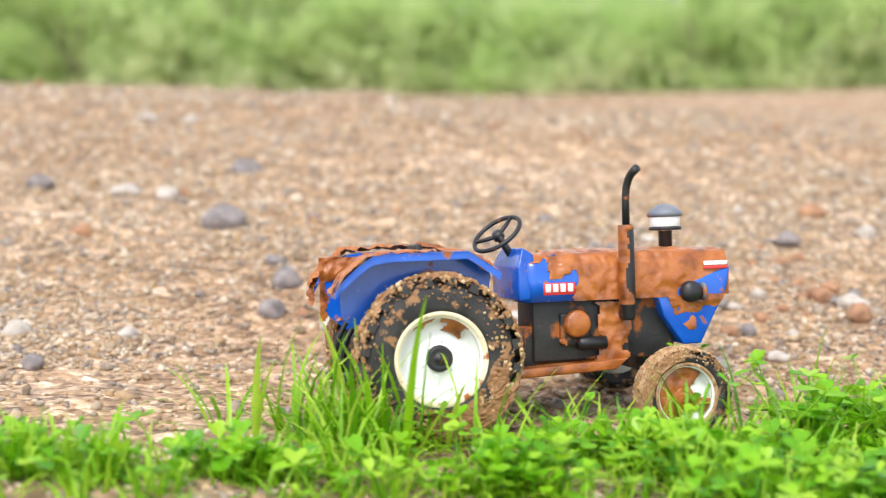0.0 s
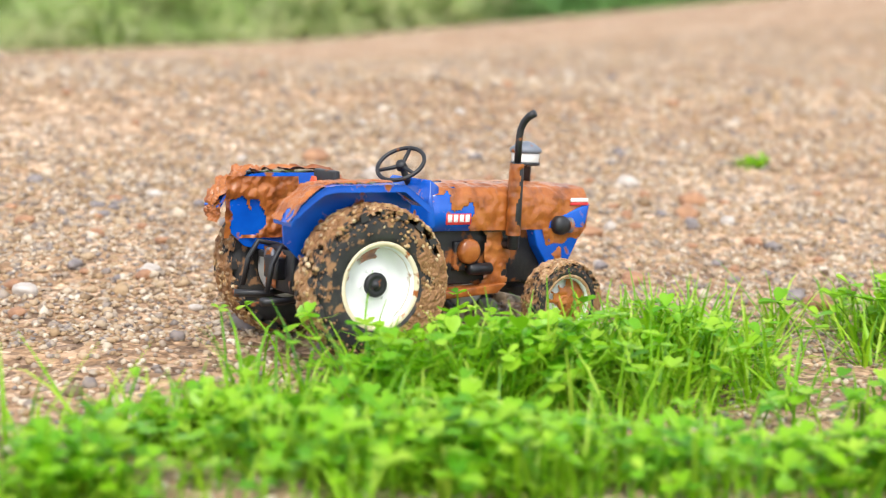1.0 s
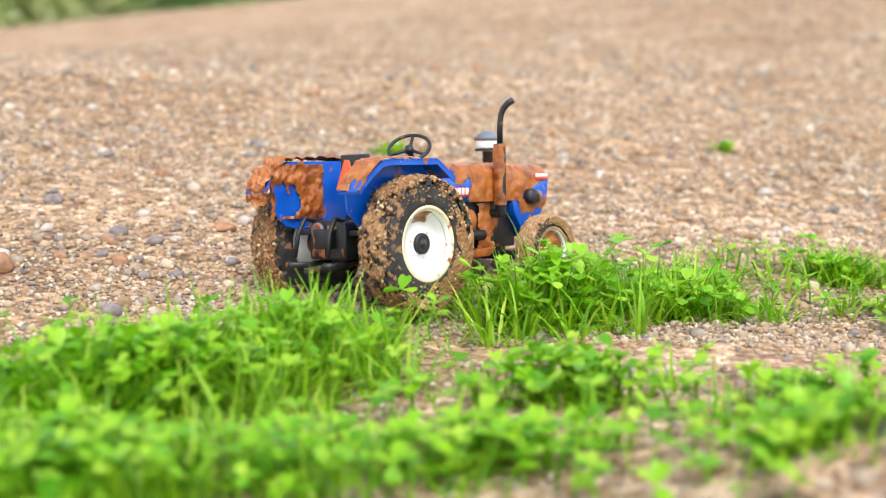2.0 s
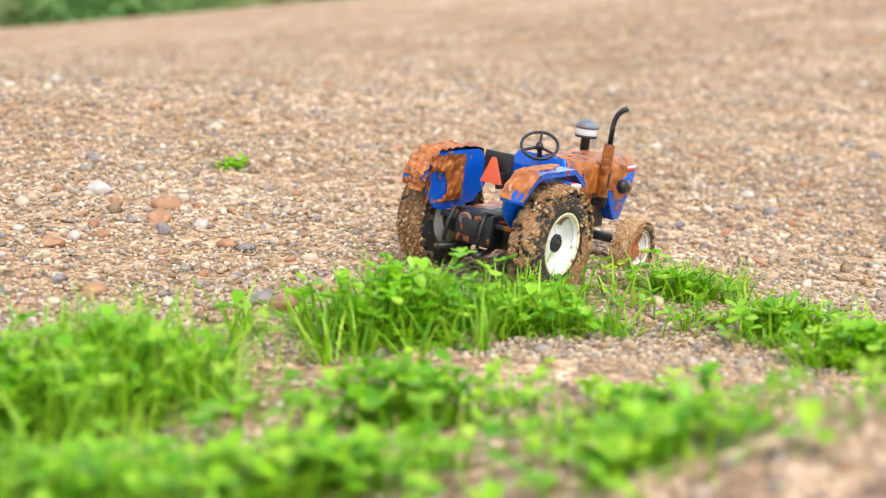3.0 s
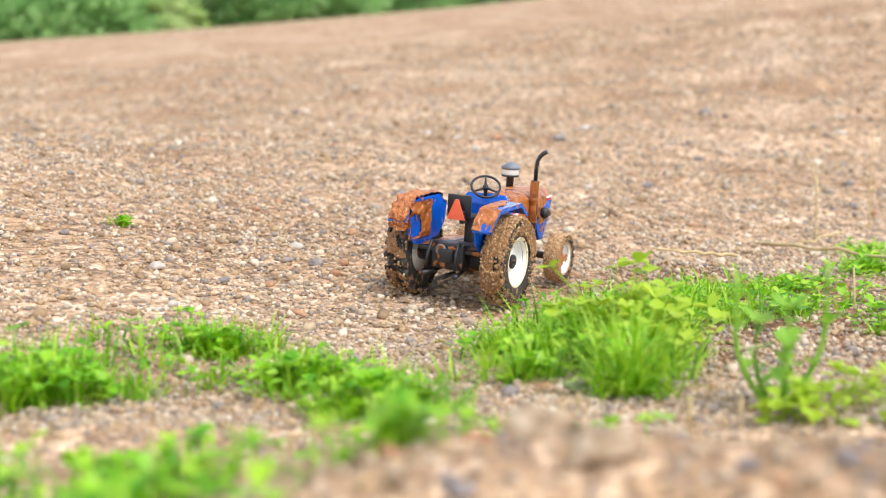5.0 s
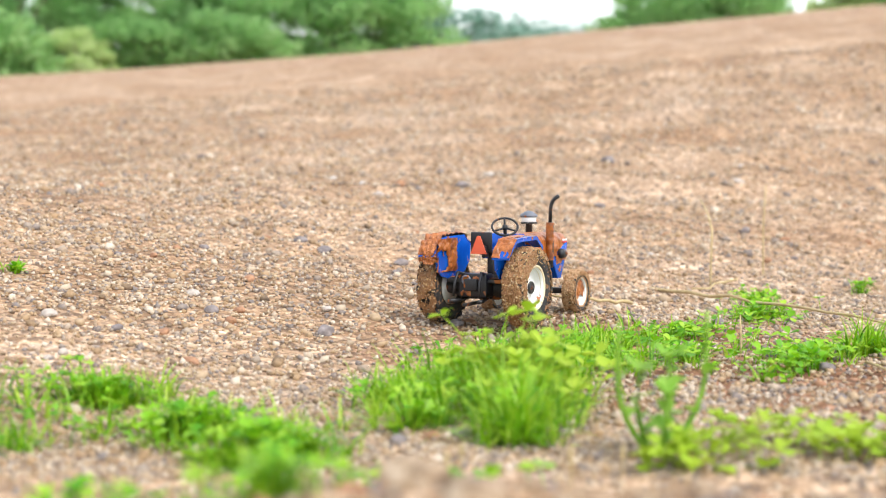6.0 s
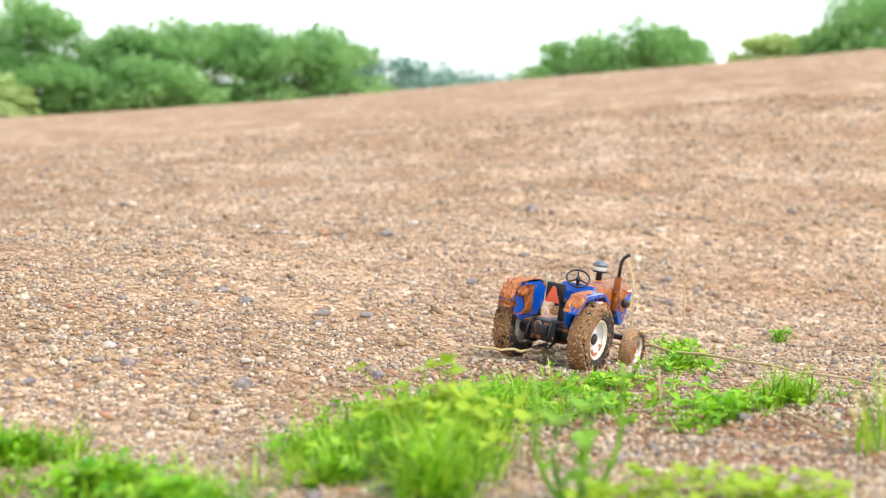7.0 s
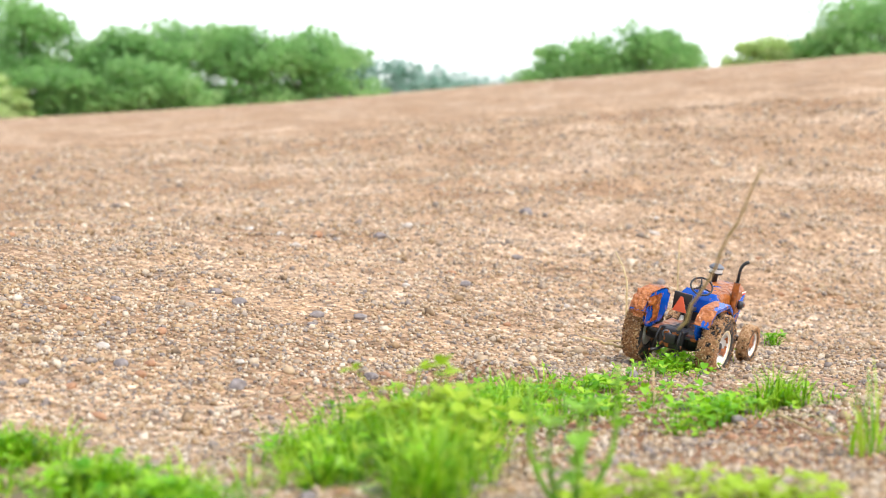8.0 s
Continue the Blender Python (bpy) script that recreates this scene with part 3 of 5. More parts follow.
rngb = np.random.default_rng(51)
for k in range(26):
    x, y = inside(rngb, 0.37, -0.17, 0.11, 0.04, -38) if k < 17 else inside(rngb, 0.50, -0.25, 0.12, 0.04, -30)
    weed("bud_stalk", x, y, "dry tan bud on a thin stalk", "plant", bud_stalk(rngb.uniform(0.006, 0.018), rngb.uniform(-0.006, 0.006), k), DRY)["group"] = "dry bud stalks"


def make_stick(points, r0, r1, label):
    s = Sheet()
    s.tube(points, r0, r1, 8)
    return tagged(mesh_object("stick", s.v, s.f, DRY), label, "stick", "dry sticks on the sand")


def along(p, q, count, seed, lift):
    rng = np.random.default_rng(seed)
    out = []
    for k in range(count):
        u = k / (count - 1)
        x, y = p[0] + (q[0] - p[0]) * u + rng.normal(0, 0.003), p[1] + (q[1] - p[1]) * u + rng.normal(0, 0.003)
        out.append((x, y, float(ground_z(x, y)) + lift + rng.normal(0, 0.0006)))
    return out


def loose_stick(length, r0, r1, seed, label):
    rng = np.random.default_rng(seed)
    s = Sheet()
    s.tube([(length * u, 0.006 * math.sin(2.4 * u) + rng.normal(0, 0.0012), rng.normal(0, 0.0012)) for u in np.linspace(0, 1, 14)], r0, r1, 8)
    return tagged(mesh_object("stick", s.v, s.f, DRY), label, "stick", "dry sticks on the sand")


make_stick([(1.519, -0.091, -0.06), (1.519, -0.091, 0.005), (1.540, -0.080, 0.022), (1.564, -0.065, 0.036)], 0.0013, 0.0008, "thin dry stalk standing in the sand")
make_stick([(1.66, -0.12, -0.06), (1.662, -0.118, 0.0), (1.664, -0.119, 0.05)], 0.0012, 0.0007, "thin dry stalk standing in the sand")
make_stick(along((1.55, -0.12), (1.42, -0.10), 6, 63, 0.006), 0.0014, 0.0009, "short dry brown twig lying on sand")
make_stick(along((0.97, -0.34), (0.86, -0.39), 6, 64, 0.004), 0.0012, 0.0008, "short dry brown twig lying on sand")
make_stick([(0.90, -0.268, -0.045), (0.901, -0.269, -0.02), (0.899, -0.268, 0.0)], 0.0008, 0.0005, "dry straw stalk standing in sand")

# ---------------------------------------------------------------- trees beyond the crest


def make_tree(name, az, dist, top, half, mat, label, seed, trunk=True, leaves=10500, low=0.10, flat=0.62, leaf=0.085):
    """top: elevation of the crown's top in degrees; half: half width in metres."""
    a = radians(az)
    x, y = O[0] + dist * math.sin(a), O[1] + dist * math.cos(a)
    z = float(ground_z(x, y))
    tall = 0.13 + dist * math.tan(radians(top)) - z
    rng = np.random.default_rng(seed)
    base = new(name)
    base.matrix_world = pose(x, y, z - 0.1, 0, 0, -az)
    s = Sheet()
    lumps = []
    for k in range(34):
        u = rng.uniform(-1, 1)
        dome = math.sqrt(1 - 0.92 * u * u)
        v = 1 - rng.random() ** 1.6
        size = rng.uniform(0.26, 0.44) * half * (0.65 + 0.35 * dome)
        top_z = tall * (0.30 + 0.70 * dome) - size * flat * 0.75
        lumps.append((u * half * 0.92, rng.uniform(-0.7, 0.7) * half * 0.6, low * tall + (top_z - low * tall) * v, size))
    for k in range(9):
        lumps.append((half * (k - 4) / 4.2, rng.uniform(-0.3, 0.3) * half, tall * rng.uniform(0.06, 0.16), half * 0.26))
    if trunk:
        s.tube([(0, 0, 0), (0.1, 0.05, tall * 0.2), (-0.05, 0, tall * 0.45)], tall * 0.045, tall * 0.03, 8)
        for lx, ly, lz, lr in lumps[:8]:
            s.tube([(-0.02, 0, tall * 0.3), (lx * 0.5, ly * 0.5, tall * 0.3 + (lz - tall * 0.3) * 0.6), (lx, ly, lz)], tall * 0.018, tall * 0.006, 5)
        mesh_object("trunk", s.v, s.f, BARK, parent=base)
    else:
        for k in range(6):
            stem = Sheet()
            stem.tube([(0, 0, 0), (0.2 * math.cos(k), 0.2 * math.sin(k), tall * 0.25), (0.35 * half * math.cos(k), 0.3 * half * math.sin(k), tall * 0.7)], tall * 0.018, tall * 0.006, 5)
            mesh_object("stem", stem.v, stem.f, BARK, parent=base)
    c = Sheet()
    lump = np.array(lumps)[rng.integers(len(lumps), size=leaves)]
    d = rng.normal(size=(leaves, 3))
    d /= np.linalg.norm(d, axis=1, keepdims=True)
    p = lump[:, :3] + d * (lump[:, 3] * rng.random(leaves) ** 0.6)[:, None] * (1.15, 1.0, flat)
    p[:, 2] = p[:, 2].clip(0.1, tall)
    e1, e2 = rng.normal(size=(2, leaves, 3))
    e1 /= np.linalg.norm(e1, axis=1, keepdims=True)
    e2 -= e1 * (e1 * e2).sum(1, keepdims=True)
    e2 /= np.linalg.norm(e2, axis=1, keepdims=True)
    n = (leaf * rng.uniform(0.5, 1.4, leaves))[:, None]
    pts = np.stack([p + n * (a * e1 + b * e2) for a, b in ((-0.5, -0.9), (0.8, -0.3), (0.5, 0.8), (-0.7, 0.4))], 1)
    c.v, c.f = pts.reshape(-1, 3), np.arange(leaves * 4).reshape(-1, 4)
    mesh_object("crown", c.v, c.f, mat, smooth=False, parent=base)
    return tagged(base, label, "tree" if trunk else "bush", "trees beyond the field" if trunk else "bushes beyond the field")


def px_az(x):
    return 67.95 + math.degrees(math.atan((x - 784) / 2413))


ACACIA, FAR_T, BUSH = "broad green thorn tree beyond the sandy crest", "distant tree beyond the crest with haze painted as blue-green leaves", "light green scrub bush beyond the field edge"
for k, (x, top, half, dist, mat, label) in enumerate((
        (35, 6.75, 2.1, 48, LEAF_DARK, ACACIA), (225, 5.5, 2.2, 49, LEAF_DARK, ACACIA), (330, 6.1, 2.9, 50, LEAF_DARK, ACACIA), (440, 5.9, 2.6, 49, LEAF_DARK, ACACIA),
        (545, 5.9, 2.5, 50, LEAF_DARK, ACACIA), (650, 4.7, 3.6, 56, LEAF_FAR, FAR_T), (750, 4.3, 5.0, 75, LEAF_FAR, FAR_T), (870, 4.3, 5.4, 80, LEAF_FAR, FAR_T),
        (1010, 5.4, 2.2, 54, LEAF_DARK, ACACIA), (1105, 6.3, 2.7, 54, LEAF_DARK, ACACIA), (1165, 6.1, 1.5, 54, LEAF_DARK, ACACIA),
        (1350, 5.6, 1.6, 52, LEAF_LIGHT, BUSH), (1465, 5.9, 1.7, 52, LEAF_LIGHT, BUSH), (1580, 7.6, 3.4, 50, LEAF_DARK, ACACIA), (1720, 7.2, 3.4, 50, LEAF_DARK, ACACIA),
        (-120, 6.2, 3.0, 48, LEAF_DARK, ACACIA), (250, 4.3, 2.2, 47, LEAF_DARK, ACACIA), (110, 3.9, 2.0, 47, LEAF_DARK, ACACIA), (-20, 3.6, 1.2, 46, LEAF_LIGHT, BUSH))):
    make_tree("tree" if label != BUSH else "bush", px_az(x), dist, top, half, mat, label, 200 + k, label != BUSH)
rngt = np.random.default_rng(9)
for row, (dist, top, step) in enumerate(((45.0, 3.6, 3.3), (50.0, 7.4, 3.4))):
    for k, az in enumerate(np.arange(-30, 48, step)):
        dark = 27 < az < 36 or az > 40
        make_tree("bush", az + rngt.uniform(-0.6, 0.6), dist + rngt.uniform(0, 2), top + rngt.uniform(-0.5, 0.8), 2.9, LEAF_DARK if dark else LEAF_LIGHT,
                  "dense dark green thorn bush beyond the field edge" if dark else BUSH, 300 + k + 50 * row, False, 5500, 0.05, 0.95, 0.135)

# ---------------------------------------------------------------- toy tractor (x ahead, y to its left, z up, origin on the ground under the rear axle)


def box(bm, x0, x1, y0, y1, z0, z1, bevel=0.0006, segs=2):
    made = bmesh.ops.create_cube(bm, size=1.0)["verts"]
    for v in made:
        v.co = Vector((x0 + (v.co.x + 0.5) * (x1 - x0), y0 + (v.co.y + 0.5) * (y1 - y0), z0 + (v.co.z + 0.5) * (z1 - z0)))
    if bevel:
        edges = {e for v in made for e in v.link_edges}
        bmesh.ops.bevel(bm, geom=list(edges), offset=bevel, segments=segs, affect="EDGES", profile=0.6)
    return bm


def prism(bm, outline, y0, y1, bevel=0.0006):
    """An outline in x, z pushed from y0 to y1."""
    a = [bm.verts.new((x, y0, z)) for x, z in outline]
    b = [bm.verts.new((x, y1, z)) for x, z in outline]
    faces = [bm.faces.new(a), bm.faces.new(b[::-1])]
    for k in range(len(a)):
        faces.append(bm.faces.new((a[k], b[k], b[(k + 1) % len(a)], a[(k + 1) % len(a)])))
    bmesh.ops.recalc_face_normals(bm, faces=faces)
    if bevel:
        bmesh.ops.bevel(bm, geom=list({e for f in faces for e in f.edges}), offset=bevel, segments=2, affect="EDGES", profile=0.6)
    return bm


def lathe(bm, profile, sides=40, axis="y", centre=(0, 0, 0), closed=False):
    """Turns a profile of (radius, along) about an axis."""
    rings = []
    for r, h in profile:
        ring = []
        for k in range(sides):
            a = 2 * math.pi * k / sides
            p = {"y": (r * math.cos(a), h, r * math.sin(a)), "z": (r * math.cos(a), r * math.sin(a), h), "x": (h, r * math.cos(a), r * math.sin(a))}[axis]
            ring.append(bm.verts.new(Vector(p) + Vector(centre)))
        rings.append(ring)
    pairs = list(zip(rings, rings[1:])) + ([(rings[-1], rings[0])] if closed else [])
    for p, q in pairs:
        for k in range(sides):
            bm.faces.new((p[k], p[(k + 1) % sides], q[(k + 1) % sides], q[k]))
    if not closed:
        bm.faces.new(rings[0][::-1])
        bm.faces.new(rings[-1])
    bmesh.ops.recalc_face_normals(bm, faces=bm.faces[:])
    return bm


def pipe(bm, pts, radii, sides=14):
    rings = []
    for k, p in enumerate(pts):
        d = Vector(pts[min(k + 1, len(pts) - 1)]) - Vector(pts[max(k - 1, 0)])
        q = d.to_track_quat("Z", "Y")
        rings.append([bm.verts.new(Vector(p) + q @ Vector((radii[k] * math.cos(2 * math.pi * s / sides), radii[k] * math.sin(2 * math.pi * s / sides), 0))) for s in range(sides)])
    for a, b in zip(rings, rings[1:]):
        for s in range(sides):
            bm.faces.new((a[s], a[(s + 1) % sides], b[(s + 1) % sides], b[s]))
    bm.faces.new(rings[0][::-1])
    bm.faces.new(rings[-1])
    return bm


def torus(bm, centre, normal, major, minor, n=40, m=10):
    q = Vector(normal).to_track_quat("Z", "Y")
    rings = []
    for k in range(n):
        a = 2 * math.pi * k / n
        c, out = Vector((math.cos(a), math.sin(a), 0)) * major, Vector((math.cos(a), math.sin(a), 0))
        rings.append([bm.verts.new(Vector(centre) + q @ (c + out * minor * math.cos(2 * math.pi * s / m) + Vector((0, 0, 1)) * minor * math.sin(2 * math.pi * s / m))) for s in range(m)])
    for k in range(n):
        a, b = rings[k], rings[(k + 1) % n]
        for s in range(m):
            bm.faces.new((a[s], b[s], b[(s + 1) % m], a[(s + 1) % m]))
    bmesh.ops.recalc_face_normals(bm, faces=bm.faces[:])
    return bm


def mud_skin(bm, point, nu, nv, depth, want, seed, rough=0.35):
    """A lumpy crust over a surface. point(u, v) gives a place and the way outwards; want(u, v) from 0 (clean) to 1 (thick)."""
    grid, off = {}, Vector((seed * 1.7, seed * 0.9, seed * 2.3))
    for i in range(nu + 1):
        for j in range(nv + 1):
            p, out = point(i / nu, j / nv)
            w = want(i / nu, j / nv) + 0.55 * noise.noise(p * 110 + off) + 0.3 * noise.noise(p * 300 + off)
            if w > 0.42:
                lump = 0.5 + 0.6 * noise.noise(p * 260 + off) + 0.5 * rough * noise.noise(p * 650 + off) + 0.35 * rough * noise.noise(p * 1500 + off)
                grid[i, j] = bm.verts.new(p + out * (0.0001 + depth * min(1, (w - 0.42) * 4) * max(lump, 0.12)))
    for i in range(nu):
        for j in range(nv):
            four = [(i, j), (i + 1, j), (i + 1, j + 1), (i, j + 1)]
            if all(k in grid for k in four):
                bm.faces.new([grid[k] for k in four])
    bmesh.ops.recalc_face_normals(bm, faces=bm.faces[:])
    return bm


def crumbs(bm, count, place, size, seed):
    """Sandy lumps stuck on a surface."""
    rng = np.random.default_rng(seed)
    for k in range(count):
        p = place(rng)
        s = size * rng.uniform(0.4, 1.3)
        turn = Euler(rng.uniform(0, 6.28, 3)).to_matrix()
        vs = [bm.verts.new(Vector(p) + turn @ Vector(v * s * rng.uniform(0.7, 1.2))) for v in ICO_V]
        for f in ICO_F:
            bm.faces.new([vs[i] for i in f])
    return bm


def make_wheel(tractor, x, y, radius, width, rim_r, lugs, side, seed, muddy):
    """side: -1 for the tractor's right. The rim is the part; tyre, lugs, hub and mud ride on it."""
    h, bm = width / 2, bmesh.new()
    o = side                                            # outwards
    lathe(bm, [(rim_r * 0.95, -o * h * 0.7), (rim_r * 1.03, o * h * 0.55), (rim_r * 1.03, o * h * 0.80), (rim_r * 0.93, o * h * 0.82), (rim_r * 0.89, o * h * 0.30), (rim_r * 0.83, o * h * 0.02),
               (rim_r * 0.55, o * h * 0.05), (rim_r * 0.44, o * h * 0.22), (rim_r * 0.36, o * h * 0.28), (rim_r * 0.01, o * h * 0.28)], 48)
    wheel = part("wheel", bm, WHITE, tractor, "white plastic wheel with a mud-stained rim")
    wheel.matrix_basis = pose(x, y, radius)
    bm = lathe(bmesh.new(), [(rim_r * 1.01, o * h * 0.62), (rim_r * 1.10, o * h * 0.86), (rim_r * 1.05, o * h * 0.93), (rim_r * 0.96, o * h * 0.88), (rim_r * 0.92, o * h * 0.60), (rim_r * 0.9, o * h * 0.5)], 48, closed=True)
    part("rim_lip", bm, LIP if radius > 0.025 else CRUST, wheel, "cream dusty rim edge" if radius > 0.025 else "mud-covered rim edge")
    r0 = radius * 0.915
    bm = lathe(bmesh.new(), [(rim_r * 1.0, -h * 0.85), (rim_r * 1.18, -h * 0.98), (r0 * 0.90, -h), (r0 * 0.97, -h * 0.86), (r0, -h * 0.5), (r0 * 1.005, 0), (r0, h * 0.5), (r0 * 0.97, h * 0.86), (r0 * 0.90, h),
                             (rim_r * 1.18, h * 0.98), (rim_r * 1.0, h * 0.85)], 56, closed=True)
    bmesh.ops.recalc_face_normals(bm, faces=bm.faces[:])
    part("tyre", bm, RUBBER, wheel, "black rubber tyre with chevron lugs")
    for s in (-1, 1):                                   # chevron lugs, turn about
        bm, verts = bmesh.new(), []
        for u in (0.0, 0.5, 1.0):
            yy, a = s * h * (0.04 + 0.98 * u), 0.19 * u * 24 / lugs
            for da, rr in ((-0.075, r0 * (0.985 - 0.03 * u)), (-0.05, radius * (1 - 0.025 * u * u)), (0.05, radius * (1 - 0.025 * u * u)), (0.075, r0 * (0.985 - 0.03 * u))):
                aa = a + da * 20 / lugs
                verts.append(bm.verts.new((rr * math.cos(aa), yy, rr * math.sin(aa))))
        for k in (0, 4):
            for f in ((0, 1, 5, 4), (1, 2, 6, 5), (2, 3, 7, 6)):
                bm.faces.new([verts[i + k] for i in f])
        bm.faces.new(verts[3::-1])
        bm.faces.new(verts[8:])
        bmesh.ops.recalc_face_normals(bm, faces=bm.faces[:])
        first = part("lug", bm, RUBBER, wheel, smooth=False)
        for k in range(lugs):
            lug = first if k == 0 else new("lug", first.data)
            lug.parent = wheel
            lug.matrix_basis = pose(0, 0, 0, 0, -360 * (k + (0.5 if s > 0 else 0)) / lugs, 0)
    bm = lathe(bmesh.new(), [(rim_r * 0.30, o * h * 0.22), (rim_r * 0.30, o * h * 0.44), (rim_r * 0.25, o * h * 0.52), (rim_r * 0.19, o * h * 0.47), (rim_r * 0.09, o * h * 0.47), (rim_r * 0.07, o * h * 0.60), (rim_r * 0.01, o * h * 0.60)], 28)
    part("hub_cap", bm, BLACK if radius > 0.025 else MUD, wheel, "dark grey hub cap")
    for k in range(6):                                  # wheel bolts
        a = 2 * math.pi * k / 6
        bm = lathe(bmesh.new(), [(rim_r * 0.035, 0), (rim_r * 0.035, o * h * 0.06), (rim_r * 0.02, o * h * 0.08)], 8, centre=(rim_r * 0.40 * math.cos(a), o * h * 0.26, rim_r * 0.40 * math.sin(a)))
        part("bolt", bm, WHITE, wheel)

    def tread(u, v):
        a, w = 2 * math.pi * u, 2 * v - 1
        rr = radius * (0.985 - 0.055 * abs(w) ** 3)
        return Vector((rr * math.cos(a), h * 1.02 * w, rr * math.sin(a))), Vector((math.cos(a), 0.25 * w, math.sin(a))).normalized()

    def wall(u, v):
        a = 2 * math.pi * u
        rr = rim_r * 1.12 + (radius * 0.97 - rim_r * 1.12) * v
        return Vector((rr * math.cos(a), o * h * (1.0 + 0.02 * math.sin(3.14 * v)), rr * math.sin(a))), Vector((0, o, 0))

    bm = mud_skin(bmesh.new(), tread, 150, 22, radius * 0.055, lambda u, v: 0.52 + 0.16 * muddy + 0.25 * math.sin(6.28 * u + seed), seed, 1.4)
    mud_skin(bm, wall, 130, 16, radius * 0.035, lambda u, v: 0.05 + 0.16 * muddy + 0.55 * math.sin(6.28 * u + seed + 1.0) - 0.3 + 0.45 * v, seed + 5, 1.4)
    crumbs(bm, 420, lambda g: tread(g.random() * 0.6 + seed * 0.17, g.random())[0], radius * 0.032, seed)
    crumbs(bm, 160, lambda g: wall(g.random() * 0.6 + seed * 0.17, g.random() ** 0.5)[0], radius * 0.018, seed + 1)
    part("mud_crust", bm, CRUST, wheel, "brown sandy mud caked on the tread", smooth=False)
    bm = bmesh.new()
    tread_from, wall_from = 0.25 - seed / 6.28, 0.25 - (seed + 1.0) / 6.28      # where the crust is thickest
    crumbs(bm, 620, lambda g: tread(tread_from + g.normal(0, 0.22), g.random())[0] * 1.035, radius * 0.026, seed + 11)
    crumbs(bm, 260, lambda g: wall(wall_from + g.normal(0, 0.13), g.random() ** 0.6)[0], radius * 0.024, seed + 12)
    tagged(part("grit", bm, GRIT, wheel, "tan sand grains stuck in the mud", smooth=False), kind="stuff")
    if radius < 0.025:                                  # front wheels: mud over the disc
        def disc(u, v):
            a, rr = 2 * math.pi * u, rim_r * v
            return Vector((rr * math.cos(a), o * h * 0.32, rr * math.sin(a))), Vector((0, o, 0))
        bm = mud_skin(bmesh.new(), disc, 60, 18, 0.0013, lambda u, v: 0.66 + 0.3 * math.sin(6.28 * u + seed), seed + 7)
        part("mud_patch", bm, MUD, wheel, "brown mud smeared over the wheel disc")
    else:
        def ring(u, v):
            a, rr = 2 * math.pi * u, rim_r * (0.62 + 0.38 * v)
            return Vector((rr * math.cos(a), o * h * (0.08 + 0.72 * v), rr * math.sin(a))), Vector((0, o, 0))
        bm = mud_skin(bmesh.new(), ring, 90, 10, 0.0009, lambda u, v: 0.75 * math.cos(6.28 * (u - 0.35)) - 0.42 + 0.4 * v, seed + 7)
        part("mud_patch", bm, MUD, wheel, "brown mud smeared inside the rim")
    return wheel


FENDER = [(-0.0385, 0.0560), (-0.0360, 0.0602), (-0.0300, 0.0650), (-0.0240, 0.0688), (-0.0180, 0.0696), (0.0084, 0.0698), (0.0165, 0.0620)]


